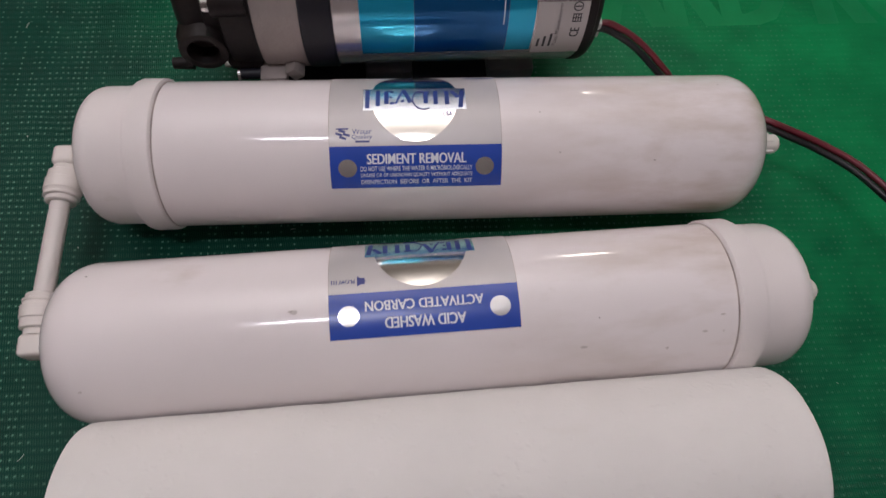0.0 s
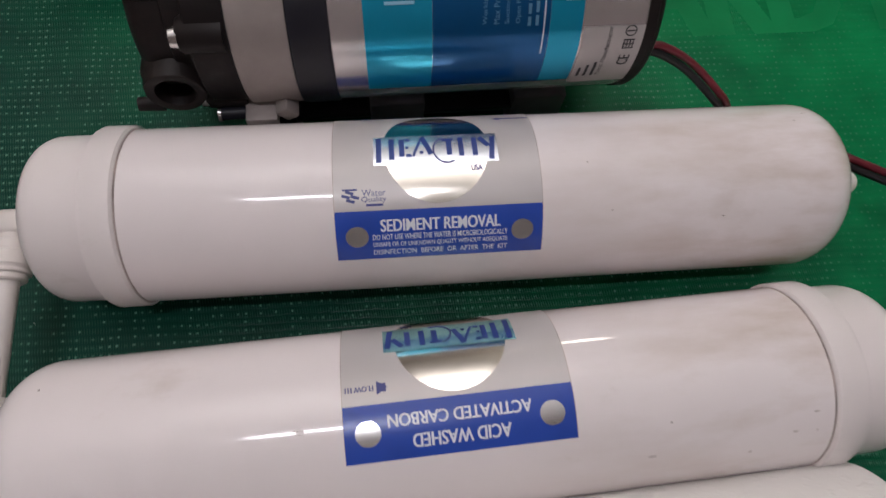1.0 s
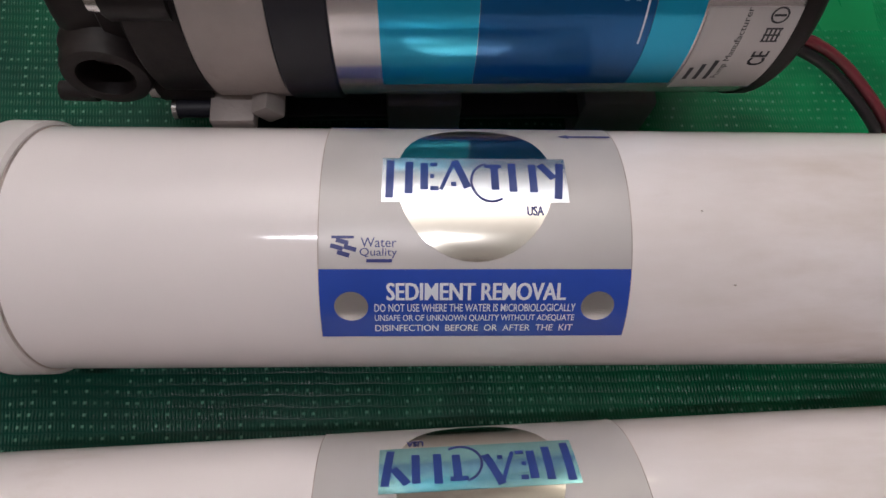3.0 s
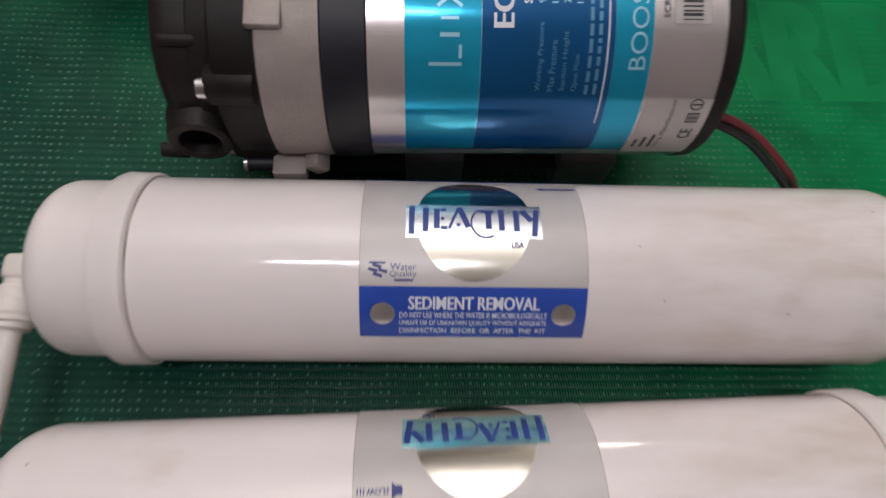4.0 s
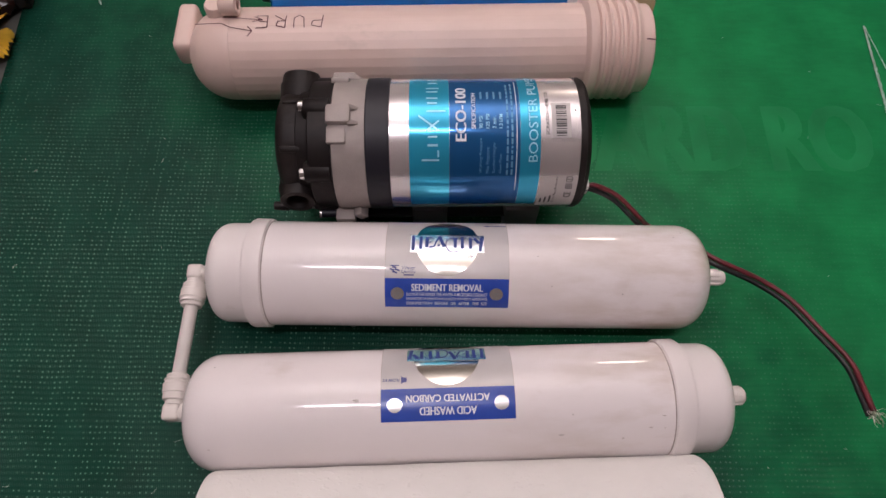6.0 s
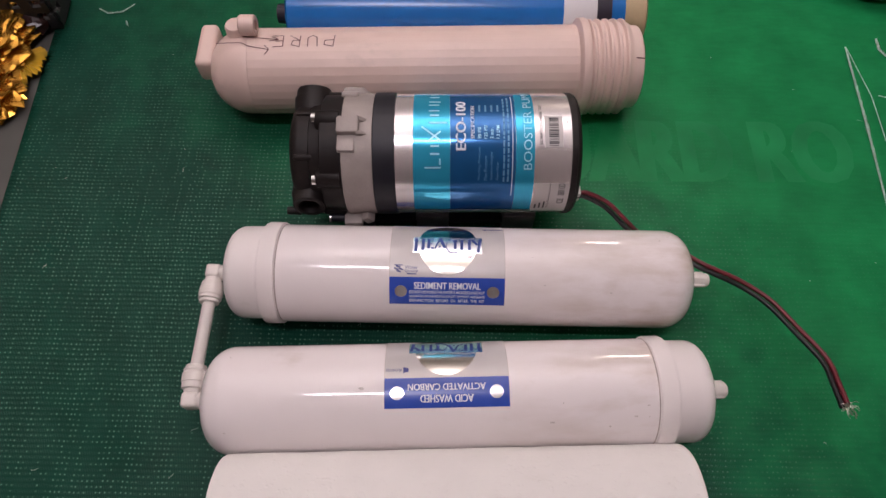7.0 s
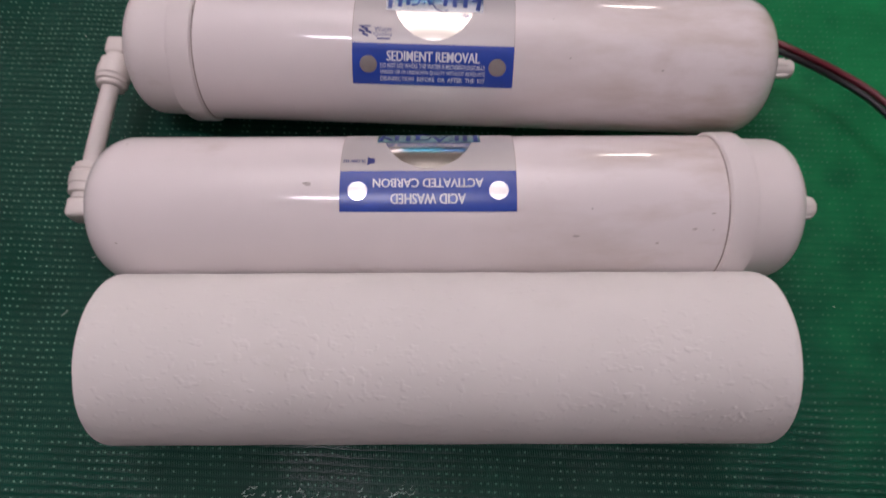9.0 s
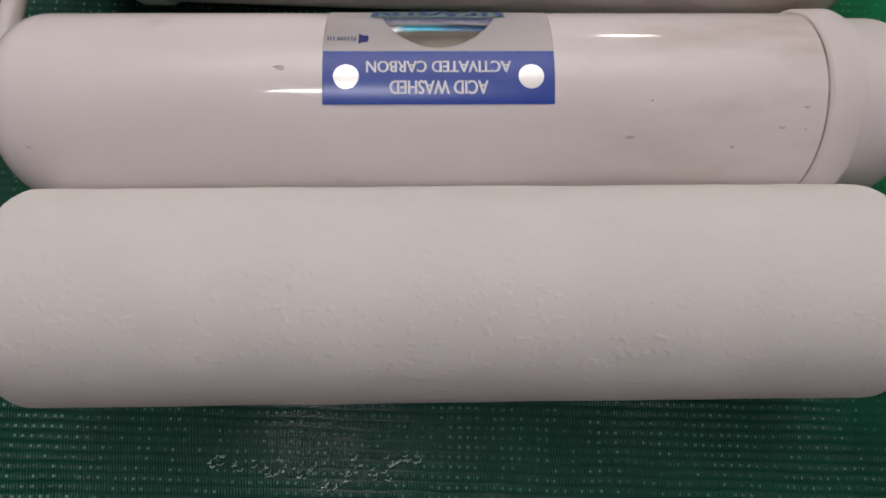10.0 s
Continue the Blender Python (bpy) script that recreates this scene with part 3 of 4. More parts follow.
    lettering(lay4, "USA", cx + 0.0093, cx + 0.0124, (wv0 - 7.5) * deg, (wv0 - 3.6) * deg, 0.02, small)
    part("small_print", small, NAVY, st)
    arrow = bmesh.new()
    if carbon:
        av = -14.2 * deg
        stroke(lay3, (x1 - 0.0108, av), (x1 - 0.0085, av), 0.0022, arrow)
        a = [arrow.verts.new(lay3(u, v)) for u, v in ((x1 - 0.0112, av), (x1 - 0.0085, av + 0.0018), (x1 - 0.0085, av - 0.0018))]
        arrow.faces.new(a)
        lettering(lay3, "FLOW", x1 - 0.0078, x1 - 0.0030, av - 0.0007, av + 0.0007, 0.02, arrow)
        for k in range(3):
            stroke(lay3, (x1 - 0.0024 + 0.0007 * k, av - 0.0007), (x1 - 0.0024 + 0.0007 * k, av + 0.0007), 0.0003, arrow)
    else:
        av = 42.5 * deg
        stroke(lay3, (x1 - 0.0090, av), (x1 - 0.0003, av), 0.0009, arrow)
        a = [arrow.verts.new(lay3(u, v)) for u, v in ((x1 - 0.0112, av), (x1 - 0.0088, av + 0.0011), (x1 - 0.0088, av - 0.0011))]
        arrow.faces.new(a)
    part("flow_arrow", arrow, NAVY, st, "navy flow arrow")
    if carbon:
        part("title_print", lettering(lay3, "ACID WASHED", cx - 0.0120, cx + 0.0120, 11.8 * deg, 19.2 * deg, 0.02), PRINT_WHITE, st, "white title lettering")
        part("subtitle_print", lettering(lay3, "ACTIVATED CARBON", cx - 0.0176, cx + 0.0176, -0.6 * deg + 0.0006, 7.4 * deg, 0.02), PRINT_WHITE, st, "white title lettering")
    else:
        part("title_print", lettering(lay3, "SEDIMENT REMOVAL", cx - 0.0163, cx + 0.0166, -39.0 * deg, -31.4 * deg, 0.02), PRINT_WHITE, st, "white title lettering")
        for line, a, b in (("DO NOT USE WHERE THE WATER IS MICROBIOLOGICALLY", 44.2, 40.6), ("UNSAFE OR OF UNKNOWN QUALITY WITHOUT ADEQUATE", 49.3, 45.7), ("DISINFECTION  BEFORE  OR  AFTER  THE  KIT", 54.3, 50.8)):
            part("warning_print", lettering(lay3, line, cx - 0.0185, cx + 0.0186, -a * deg, -b * deg, 0.004), PRINT_WHITE, st, "fine white warning line")
        # the association's mark, as plain shapes
        mark = bmesh.new()
        for k, (du, dv) in enumerate(((0.0004, 0.0006), (0.0016, -0.0006), (0.0028, 0.0004), (0.0014, 0.0016))):
            stroke(lay3, (x0 + 0.0018 + du, -17.6 * deg + dv), (x0 + 0.0040 + du, -19.0 * deg + dv), 0.0008, mark)
        stroke(lay3, (x0 + 0.0024, -13.0 * deg), (x0 + 0.0064, -13.0 * deg), 0.0005, mark)
        part("member_mark", mark, NAVY, st)
        part("member_print", lettering(lay3, "Water", x0 + 0.0076, x0 + 0.0140, -17.0 * deg, -13.2 * deg, 0.0), NAVY, st)
        part("member_print", lettering(lay3, "Quality", x0 + 0.0074, x0 + 0.0141, -21.4 * deg, -17.3 * deg, 0.0), NAVY, st)
        part("member_bar", stroke(lay3, (x0 + 0.0086, -22.4 * deg), (x0 + 0.0132, -22.4 * deg), 0.0006, bmesh.new()), NAVY, st)
    return f


def scuffs(f, rows, seed):
    """Small grubby marks on a filter: along, angle, length, height in millimetres."""
    lay, rng = wrap_along(R, R, 0.0, 0.0, 0.00006), random.Random(seed)
    deg = math.pi / 180 * R
    for x, a, w, h in rows:
        bm = bmesh.new()
        mid, n = bm.verts.new(lay(x, -a * deg)), 14
        rim = []
        for k in range(n):
            q, s = 2 * math.pi * k / n, rng.uniform(0.45, 1.0)
            rim.append(bm.verts.new(lay(x + 0.0005 * w * s * math.cos(q), -a * deg + 0.0005 * h * s * math.sin(q))))
        for k in range(n):
            bm.faces.new((mid, rim[k], rim[(k + 1) % n]))
        part("scuff", bm, SMUDGE if h > 0.65 and w > 0.9 else SCUFF, f, "small grubby scuff mark")


sediment = inline_filter("inline_filter", pose(-0.0034, 0.0, 0.0), "white plastic inline sediment filter with silver and blue label", False)
carbon = inline_filter("inline_filter", pose(-0.0025, -0.0636, 0.0, 0, 0, 180 + 2.355), "white plastic inline carbon filter lying the other way round", True)
scuffs(sediment, ((0.0367, 1.8, 0.7, 0.6), (0.1014, -24.8, 1.5, 1.2), (0.1060, -33.0, 2.2, 0.5), (0.0755, 40.0, 1.4, 0.4), (0.0430, 32.7, 0.9, 0.5)), 1)
scuffs(carbon, ((0.1055, -47.0, 1.4, 0.8), (0.1058, 36.4, 0.9, 0.7), (0.1042, 56.0, 2.6, 0.9), (-0.0467, -22.7, 0.6, 0.6), (-0.0850, -26.5, 1.6, 0.6), (0.0446, -3.8, 1.8, 0.5), (-0.0853, -26.5, 2.0, 0.7), (-0.0796, -37.7, 2.6, 1.2), (-0.0855, -38.4, 1.0, 0.9), (-0.042, -42.5, 3.2, 1.2), (-0.0681, -48.4, 1.6, 1.6), (0.0436, -4.3, 3.5, 1.5)), 2)


# ---- elbow fittings and the tube between the filters ----
def elbow(m):
    e = thing("elbow_fitting", m, "ivory plastic push-fit elbow in a filter's end", "pipe fitting", "elbow fittings")
    b = box((0.0078, 0.0074, 0.0090), (0, 0.0006, 0), 0.0016, 3)
    lathe([(0.0030, 0.0), (0.0030, 0.0040), (0.0130, 0.0040), (0.0130, 0.0)], 24, "x", (0, 0.0006, 0), b)
    part("elbow_body", b, FITTING, e)
    part("neck", lathe([(-0.0030, 0.0), (-0.0030, 0.0042), (-0.0052, 0.0042), (-0.0052, 0.0)], 28, "y"), FITTING, e)
    sock = [(-0.0050, 0.0), (-0.0050, 0.0050), (-0.0054, 0.0055), (-0.0082, 0.0056), (-0.0085, 0.0060), (-0.0125, 0.0061), (-0.0130, 0.0056), (-0.0137, 0.0055), (-0.0140, 0.0058), (-0.0147, 0.0058), (-0.0150, 0.0053), (-0.0150, 0.0)]
    part("socket", lathe(sock, 36, "y"), FITTING, e)
    part("collet", lathe([(-0.0149, 0.0), (-0.0149, 0.0046), (-0.0152, 0.0050), (-0.0165, 0.0050), (-0.0169, 0.0045), (-0.0169, 0.0)], 32, "y"), FITTING, e)
    return e


first = elbow(pose(-0.1322, -0.0014, R))
low = copy_thing(first, Matrix.Scale(SIZE, 4) @ pose(-0.1318, -0.0682, R, 180, 0, 2.0) @ Matrix.Scale(1 / SIZE, 4))
tagged(finish("connecting_tube", sweep([(-0.1322, -0.0170, R), (-0.1320, -0.0280, R + 0.0005), (-0.1320, -0.0410, R + 0.0005), (-0.1322, -0.0530, R)], 0.0032, 20), TUBING), "ivory plastic tube joining the two filters' elbows", "tube")


# ---- spun sediment cartridge ----
spun = thing("spun_cartridge", pose(-0.0027, -0.1165, 0.0, 0, 0, 2.39), "white spun fibre filter cartridge, matt and slightly fuzzy", "filter cartridge")
RW = 0.0274
bm = bmesh.new()
prof = [(-0.1043, 0.0140), (-0.1045, 0.0256), (-0.1040, 0.0268), (-0.1030, 0.0273)] + [(-0.101 + 0.202 * i / 40, RW) for i in range(41)] + [(0.1030, 0.0273), (0.1040, 0.0268), (0.1045, 0.0256), (0.1043, 0.0140), (-0.1043, 0.0140)]
lathe(prof, 128, centre=(0, 0, RW), bm=bm)
for v in bm.verts:
    d = v.co - Vector((v.co.x, 0, RW))
    if d.length > 0.02:
        k = noise.noise(Vector((v.co.x * 60, v.co.y * 90, v.co.z * 90)))
        v.co += d.normalized() * (0.0003 * k)
part("fibre_body", bm, SPUN, spun)
part("core", lathe([(-0.1036, 0.0128), (-0.1036, 0.0140), (0.1036, 0.0140), (0.1036, 0.0128), (-0.1036, 0.0128)], 48, centre=(0, 0, RW)), CORE, spun, "ribbed white core tube")


# ---- booster pump ----
RP, HP = 0.0336, 0.0510
pump = thing("booster_pump", pose(-0.0014, 0.0622, 0, 0, 0, 1.2) @ Matrix.Diagonal((0.977, 0.9435, 0.9435, 1.0)), "booster pump with black head and blue metallic label", "pump")
can = part("can", lathe([(-0.0358, RP - 0.001), (-0.0358, RP), (-0.03, RP), (0.03, RP), (0.0548, RP), (0.0552, RP - 0.0008)], 128, centre=(0, 0, HP)), CAN, pump, "silver foil covered motor can")
part("rear_cap", lathe([(0.0545, RP - 0.002), (0.0545, RP + 0.0004), (0.0575, RP + 0.0004)] + arc(0.0575, 0.0306, 0.0026, RP - 0.0306, 85, 8, 6) + [(0.0604, 0.028), (0.0622, 0.018), (0.0622, 0.0)], 96, centre=(0, 0, HP)), BLACK, pump, "black plastic rear cap")
part("band", lathe([(-0.0468, RP - 0.002), (-0.0468, RP + 0.0003), (-0.0464, RP + 0.0007), (-0.0358, RP + 0.0007), (-0.0354, RP + 0.0003), (-0.0354, RP - 0.002)], 96, centre=(0, 0, HP)), RUBBER, pump, "black rubber band")

# printed label bands
degp = math.pi / 180 * RP
lp = wrap_along(RP, HP, 0.0, 0.0, 0.00010)
lp2 = wrap_along(RP, HP, 0.0, 0.0, 0.00022)
wrap = part("label_wrap", sheet(lp, -0.0071, 0.0260, -100 * degp, 110 * degp, 2, 90), CAN_NAVY, can, "deep blue printed foil")
part("cyan_band", sheet(lp, -0.0261, -0.0072, -100 * degp, 110 * degp, 2, 90), CAN_CYAN, can)
part("cyan_band", sheet(lp, 0.0261, 0.0356, -100 * degp, 110 * degp, 2, 90), CAN_CYAN, can)
part("white_rule", sheet(lp2, 0.0242, 0.0246, -76 * degp, 30 * degp, 1, 40), PRINT_WHITE, can)


def round_print(name, text, base, cap, a0, a1, mat, bold=0.0, label=""):
    put = wrap_round(RP, HP, a0, base, 0.00030)
    return part(name, lettering(put, text, 0, (a0 - a1) * degp, 0, cap, bold), mat, can, label)


round_print("model_print", "ECO-100", 0.0008, 0.0051, 31.5, -20.0, PRINT_WHITE, 0.03, "white model lettering")
round_print("title_print", "BOOSTER PUMP", 0.0343, 0.0043, 48.6, -42.0, PALE_PRINT, 0.0, "pale blue lettering")
round_print("heading_print", "SPECIFICATION", 0.0052, 0.0020, 21.3, -13.0, PRINT_WHITE, 0.02)
for i, (a, b) in enumerate((("Working Pressure", "90 PSI"), ("Max Pressure", "125 PSI"), ("Suction Height", "2 mtr."), ("Open Flow", "1.3 LPM"))):
    base = 0.0085 + 0.0031 * i
    round_print("row_print", a, base, 0.0017, 58.5, 58.5 - 1.85 * len(a), DIM_PRINT)
    round_print("row_print", b, base, 0.0017, 21.0, 21.0 - 1.75 * len(b), PALE_PRINT, 0.01)
    pale_col = sheet(wrap_round(RP, HP, -6.0, base, 0.0003), 0, 8.5 * degp, 0.0002, 0.0012, 4, 1)
    part("row_bar", pale_col, DIM_PRINT, can)
for i in range(2):
    bars = bmesh.new()
    put, a = wrap_round(RP, HP, 60.0, 0.0205 + 0.0022 * i, 0.0003), 0.0
    rng = random.Random(5 + i)
    while a < 84:
        w = rng.uniform(2.0, 6.0)
        sheet(put, a * degp, (a + w) * degp, 0, 0.0009, 3, 1, bars)
        a += w + 1.3
    part("fine_print", bars, DIM_PRINT, can)
# the maker's mark as plain leaning and round shapes
put = wrap_round(RP, HP, 47.5, -0.0120, 0.0003)
for u0, v0, u1, v1, w in ((0.4, 0, 0.4, 8.2, 1.0), (1.6, 0.4, 4.4, 0.4, 0.9), (6.4, 0.6, 6.4, 5.4, 1.2), (9.8, 0.8, 9.8, 5.2, 0.9), (12.2, 0, 18.6, 9.6, 1.0), (12.2, 6, 16.4, 0, 1.0), (20.5, -3.2, 20.5, 5.8, 1.0), (24.4, 0.8, 24.4, 5.4, 1.2),
                          (27, 0.6, 27, 6, 1.0), (30.8, 0.6, 30.8, 6, 1.0), (33.2, 0, 33.2, 6, 1.0), (37.6, 0.6, 37.6, 5.4, 1.2), (41.2, 0.8, 41.2, 5.2, 0.9)):
    part("maker_bar", stroke(put, (u0 * 0.00119, v0 * 0.00100), (u1 * 0.00119, v1 * 0.00100), w * 0.0009, bmesh.new()), PALE_PRINT, can)
# bar code sticker and approval patch
part("code_patch", sheet(lp2, 0.0407, 0.0498, -29 * degp, 1.5 * degp, 2, 12), CAN_WHITE, can, "pale bar code sticker")
codes, rng, a = bmesh.new(), random.Random(3), -27.5
while a < -1.0:
    w = rng.choice((0.5, 0.8, 1.3))
    sheet(wrap_along(RP, HP, 0, 0, 0.0003), 0.0428, 0.0478, a * degp, (a + w) * degp, 1, 1, codes)
    a += w + rng.choice((0.5, 0.9, 1.2))
part("bar_code", codes, PRINT_BLACK, can)
part("notice_print", lettering(wrap_round(RP, HP, 26.5, 0.0396, 0.0003), "SCRATCH HERE TO", 0, 41 * degp, 0, 0.0015, 0.0), PRINT_BLACK, can)
part("approval_patch", sheet(lp2, 0.0362, 0.0546, -104 * degp, -62.0 * degp, 2, 14), CAN_WHITE, can, "pale approvals panel")
marks = bmesh.new()
lettering(wrap_round(RP, HP, 87.0, 0.0522, 0.0003), "CE", 0, 7.5 * degp, 0, 0.0034, 0.02, marks)
putm = wrap_round(RP, HP, 75.5, 0.0522, 0.0003)
for k in range(4):
    stroke(putm, (0.0002, 0.0004 + 0.0009 * k), (0.0034, 0.0004 + 0.0009 * k), 0.0004, marks)
for k in range(3):
    stroke(putm, (0.0003 + 0.0015 * k, 0.0), (0.0003 + 0.0015 * k, 0.0034), 0.0004, marks)
for k in range(16):
    c, s = math.cos, math.sin
    p, q = 2 * math.pi * k / 16, 2 * math.pi * (k + 1) / 16
    stroke(putm, (0.0062 + 0.0016 * c(p), 0.0018 + 0.0016 * s(p)), (0.0062 + 0.0016 * c(q), 0.0018 + 0.0016 * s(q)), 0.0004, marks, 1)
stroke(putm, (0.0062, 0.0006), (0.0062, 0.0030), 0.0005, marks)
part("approval_marks", marks, PRINT_BLACK, can)
part("approval_print", lettering(wrap_round(RP, HP, 95.0, 0.0452, 0.0003), "Pump Manufacturer", 0, 33 * degp, 0, 0.0017, 0.0), PRINT_BLACK, can)
bars = bmesh.new()
for k in range(3):
    sheet(wrap_round(RP, HP, 96.0, 0.0385 + 0.0022 * k, 0.0003), 0, (8 + 2 * k) * degp, 0, 0.0009, 3, 1, bars)
part("fine_print", bars, PRINT_BLACK, can)
for x, a in ((-0.0325, 4.3), (0.0522, 5.3)):
    part("rivet_dot", disc(lp2, x, -a * degp, 0.0004, 0.0004, None, 10, 1), PRINT_BLACK, can)

# cast flange with lugs
fl = lathe([(-0.0628, 0.020), (-0.0628, RP - 0.0004), (-0.0623, RP + 0.0002), (-0.0470, RP + 0.0002), (-0.0466, RP - 0.0004), (-0.0466, 0.020)], 96, centre=(0, 0, HP))
flange = part("cast_flange", fl, CAST, pump, "grey cast aluminium flange")


def at(angle, radius):
    """Place across the pump's axis: degrees from the top towards -y."""
    return -math.sin(radians(angle)) * radius, HP + math.cos(radians(angle)) * radius


for a in (9.0, 62.0, -58.0, 126.0, 182.0, 242.0):
    y, z = at(a, RP + 0.0004)
    lug = box((0.0115, 0.0098, 0.0058), (-0.0590, 0, 0), 0.0012)
    box((0.0090, 0.0092, 0.0032), (-0.0600, -0.0094, -0.0022), 0.0008, bm=lug)
    # pointed webs running out along the casting
    for side in (-0.0042, 0.0036):
        web = box((0.0080, 0.0030, 0.0056), (-0.0505, side, -0.0004), 0.0)
        for v in web.verts:
            if v.co.x > -0.0505:
                v.co.y, v.co.z = side + (v.co.y - side) * 0.12, -0.0032 + (v.co.z + 0.0032) * 0.15
        join(lug, web)
    if a in (62.0,):
        lug.free()
        continue
    bmesh.ops.transform(lug, matrix=Matrix.Translation((0, y, z)) @ Matrix.Rotation(radians(a), 4, "X"), verts=lug.verts)
    part("lug", lug, CAST, flange)

# black head: drum, face plate, bosses with screws, two ports
head = lathe([(-0.0631, 0.0), (-0.0631, RP - 0.0006), (-0.0735, RP - 0.0008), (-0.0742, RP - 0.0016), (-0.0742, RP - 0.0050), (-0.0800, RP - 0.0056), (-0.0806, RP - 0.0064)] + [(-x, r) for x, r in arc(0.0850, 0.0225, 0.0058, 0.0050, 85, 8, 6)] + [(-0.0912, 0.014), (-0.0912, 0.0)], 72, centre=(0, 0, HP))
hd = part("pump_head", head, BLACK, pump, "black moulded pump head")
for a in (-3.0, 60.0, 118.0, 180.0, 240.0, -58.0):
    y, z = at(a, 0.0292)
    boss = lathe([(-0.0640, 0.0), (-0.0640, 0.0056), (-0.0755, 0.0054), (-0.0765, 0.0046), (-0.0765, 0.0)], 24, centre=(0, y, z))
    b = part("screw_boss", boss, BLACK, hd)
    y, z = at(a, 0.0312)
    part("screw", lathe([(-0.0760, 0.0), (-0.0760, 0.0032), (-0.0782, 0.0030), (-0.0788, 0.0020), (-0.0788, 0.0010), (-0.0778, 0.0)], 20, centre=(0, y, z)), STEEL, hd, "bright steel screw")
for a in (38.0, 92.0, -18.0, 150.0):
    y, z = at(a, 0.0240)
    rib = box((0.010, 0.0035, 0.009), (-0.0830, 0, 0), 0.0012)
    bmesh.ops.transform(rib, matrix=Matrix.Translation((0, y, z)) @ Matrix.Rotation(radians(a), 4, "X"), verts=rib.verts)
    part("rib", rib, BLACK, hd)
port = [(0.0, 0.0), (0.0, 0.0114), (0.0150, 0.0114), (0.0162, 0.0106), (0.0205, 0.0102), (0.0222, 0.0096), (0.0225, 0.0084), (0.0222, 0.0066), (0.0200, 0.0060), (0.0080, 0.0056), (0.0080, 0.0)]
bm = lathe(port, 40, "y")
bmesh.ops.transform(bm, matrix=Matrix.Translation((-0.0826, -0.0135, HP - 0.0050)) @ Matrix.Rotation(radians(180 - 6), 4, "X") @ Matrix.Scale(0.88, 4), verts=bm.verts)
bmesh.ops.recalc_face_normals(bm, faces=bm.faces)
part("inlet_port", bm, BLACK, hd, "round black inlet port")
bm = lathe([(a * 0.8, r * 0.92) for a, r in port], 40, "y")
bmesh.ops.transform(bm, matrix=Matrix.Translation((-0.0815, 0.0150, HP + 0.0115)) @ Matrix.Rotation(radians(20), 4, "X"), verts=bm.verts)
bmesh.ops.recalc_face_normals(bm, faces=bm.faces)
part("outlet_port", bm, BLACK, hd, "round black outlet port")
part("plug_tip", lathe([(-0.0965, 0.0), (-0.0965, 0.0022), (-0.0890, 0.0026), (-0.0890, 0.0)], 16, centre=(0, -0.0300, HP - 0.0125)), BLACK, hd)
web = box((0.0130, 0.0300, 0.0240), (-0.0855, -0.0050, HP - 0.0030), 0.0040, 3)
part("port_web", web, BLACK, hd)
# base bracket, cast foot and rubber feet
bk = box((0.098, 0.050, 0.0030), (-0.012, 0, 0.0150), 0.0008)
box((0.014, 0.042, 0.018), (-0.056, 0, 0.015), 0.001, bm=bk)
box((0.010, 0.030, 0.014), (0.030, 0, 0.014), 0.001, bm=bk)
part("bracket", bk, RUBBER, pump, "dark base bracket")
foot = box((0.0100, 0.0100, 0.0045), (-0.0600, -0.0325, 0.0350), 0.0008)
box((0.0050, 0.0075, 0.0060), (-0.0520, -0.0325, 0.0372), 0.0008, bm=foot, turn=Matrix.Rotation(radians(-35), 4, "Y"))
part("cast_foot", foot, CAST, pump, "bare cast foot")
part("pin", lathe([(-0.0730, 0.0), (-0.0730, 0.0022), (-0.0630, 0.0022), (-0.0630, 0.0)], 16, centre=(0, -0.0320, 0.0335)), RUBBER, pump, "dark fixing stud")
part("stud_ring", lathe([(-0.0738, 0.0), (-0.0738, 0.0026), (-0.0728, 0.0026), (-0.0728, 0.0)], 16, centre=(0, -0.0320, 0.0335)), STEEL, pump, "small steel ring")
for x in (-0.0170, 0.0330):
    for s in (-1, 1):
        ft = box((0.0190, 0.0110, 0.0228), (x, s * 0.0205, 0.0116), 0.0015)
        part("rubber_foot", ft, FOOT_RUBBER, pump, "grey rubber foot")
part("rubber_foot", box((0.012, 0.012, 0.0240), (-0.0580, -0.0200, 0.0122), 0.0012), RUBBER, pump)
part("rubber_foot", box((0.012, 0.012, 0.0240), (-0.0580, 0.0200, 0.0122), 0.0012), RUBBER, pump)
part("cable_gland", box((0.004, 0.006, 0.008), (0.0612, -0.0245, 0.0479), 0.0008), CORE, pump, "white cable gland")

# ---- twin cable ----
RUN = [(0.0590, 0.0394, 0.0452), (0.0642, 0.0396, 0.0450), (0.0764, 0.0376, 0.0380), (0.0885, 0.0300, 0.0300), (0.0975, 0.0300, 0.0190), (0.1095, 0.0262, 0.0185), (0.1225, 0.0095, 0.0280), (0.1335, 0.0035, 0.0280), (0.1465, -0.0022, 0.0260), (0.1585, -0.0118, 0.0260), (0.1690, -0.0270, 0.0270), (0.1770, -0.0435, 0.0310), (0.1768, -0.0572, 0.0360), (0.1757, -0.0680, 0.0402)]
wire = thing("twin_cable", pose(0, 0, 0), "red and black twin cable from the pump, ends bare", "cable")
part("red_wire", sweep([(x + 0.0010, y + 0.0006, z + 0.0006) for x, y, z in RUN], 0.00125, 12), RED_WIRE, wire, "red insulated wire")
part("black_wire", sweep([(x - 0.0010, y - 0.0010, z - 0.0004) for x, y, z in RUN], 0.00125, 12), BLACK_WIRE, wire, "black insulated wire")
strands, rng = bmesh.new(), random.Random(11)
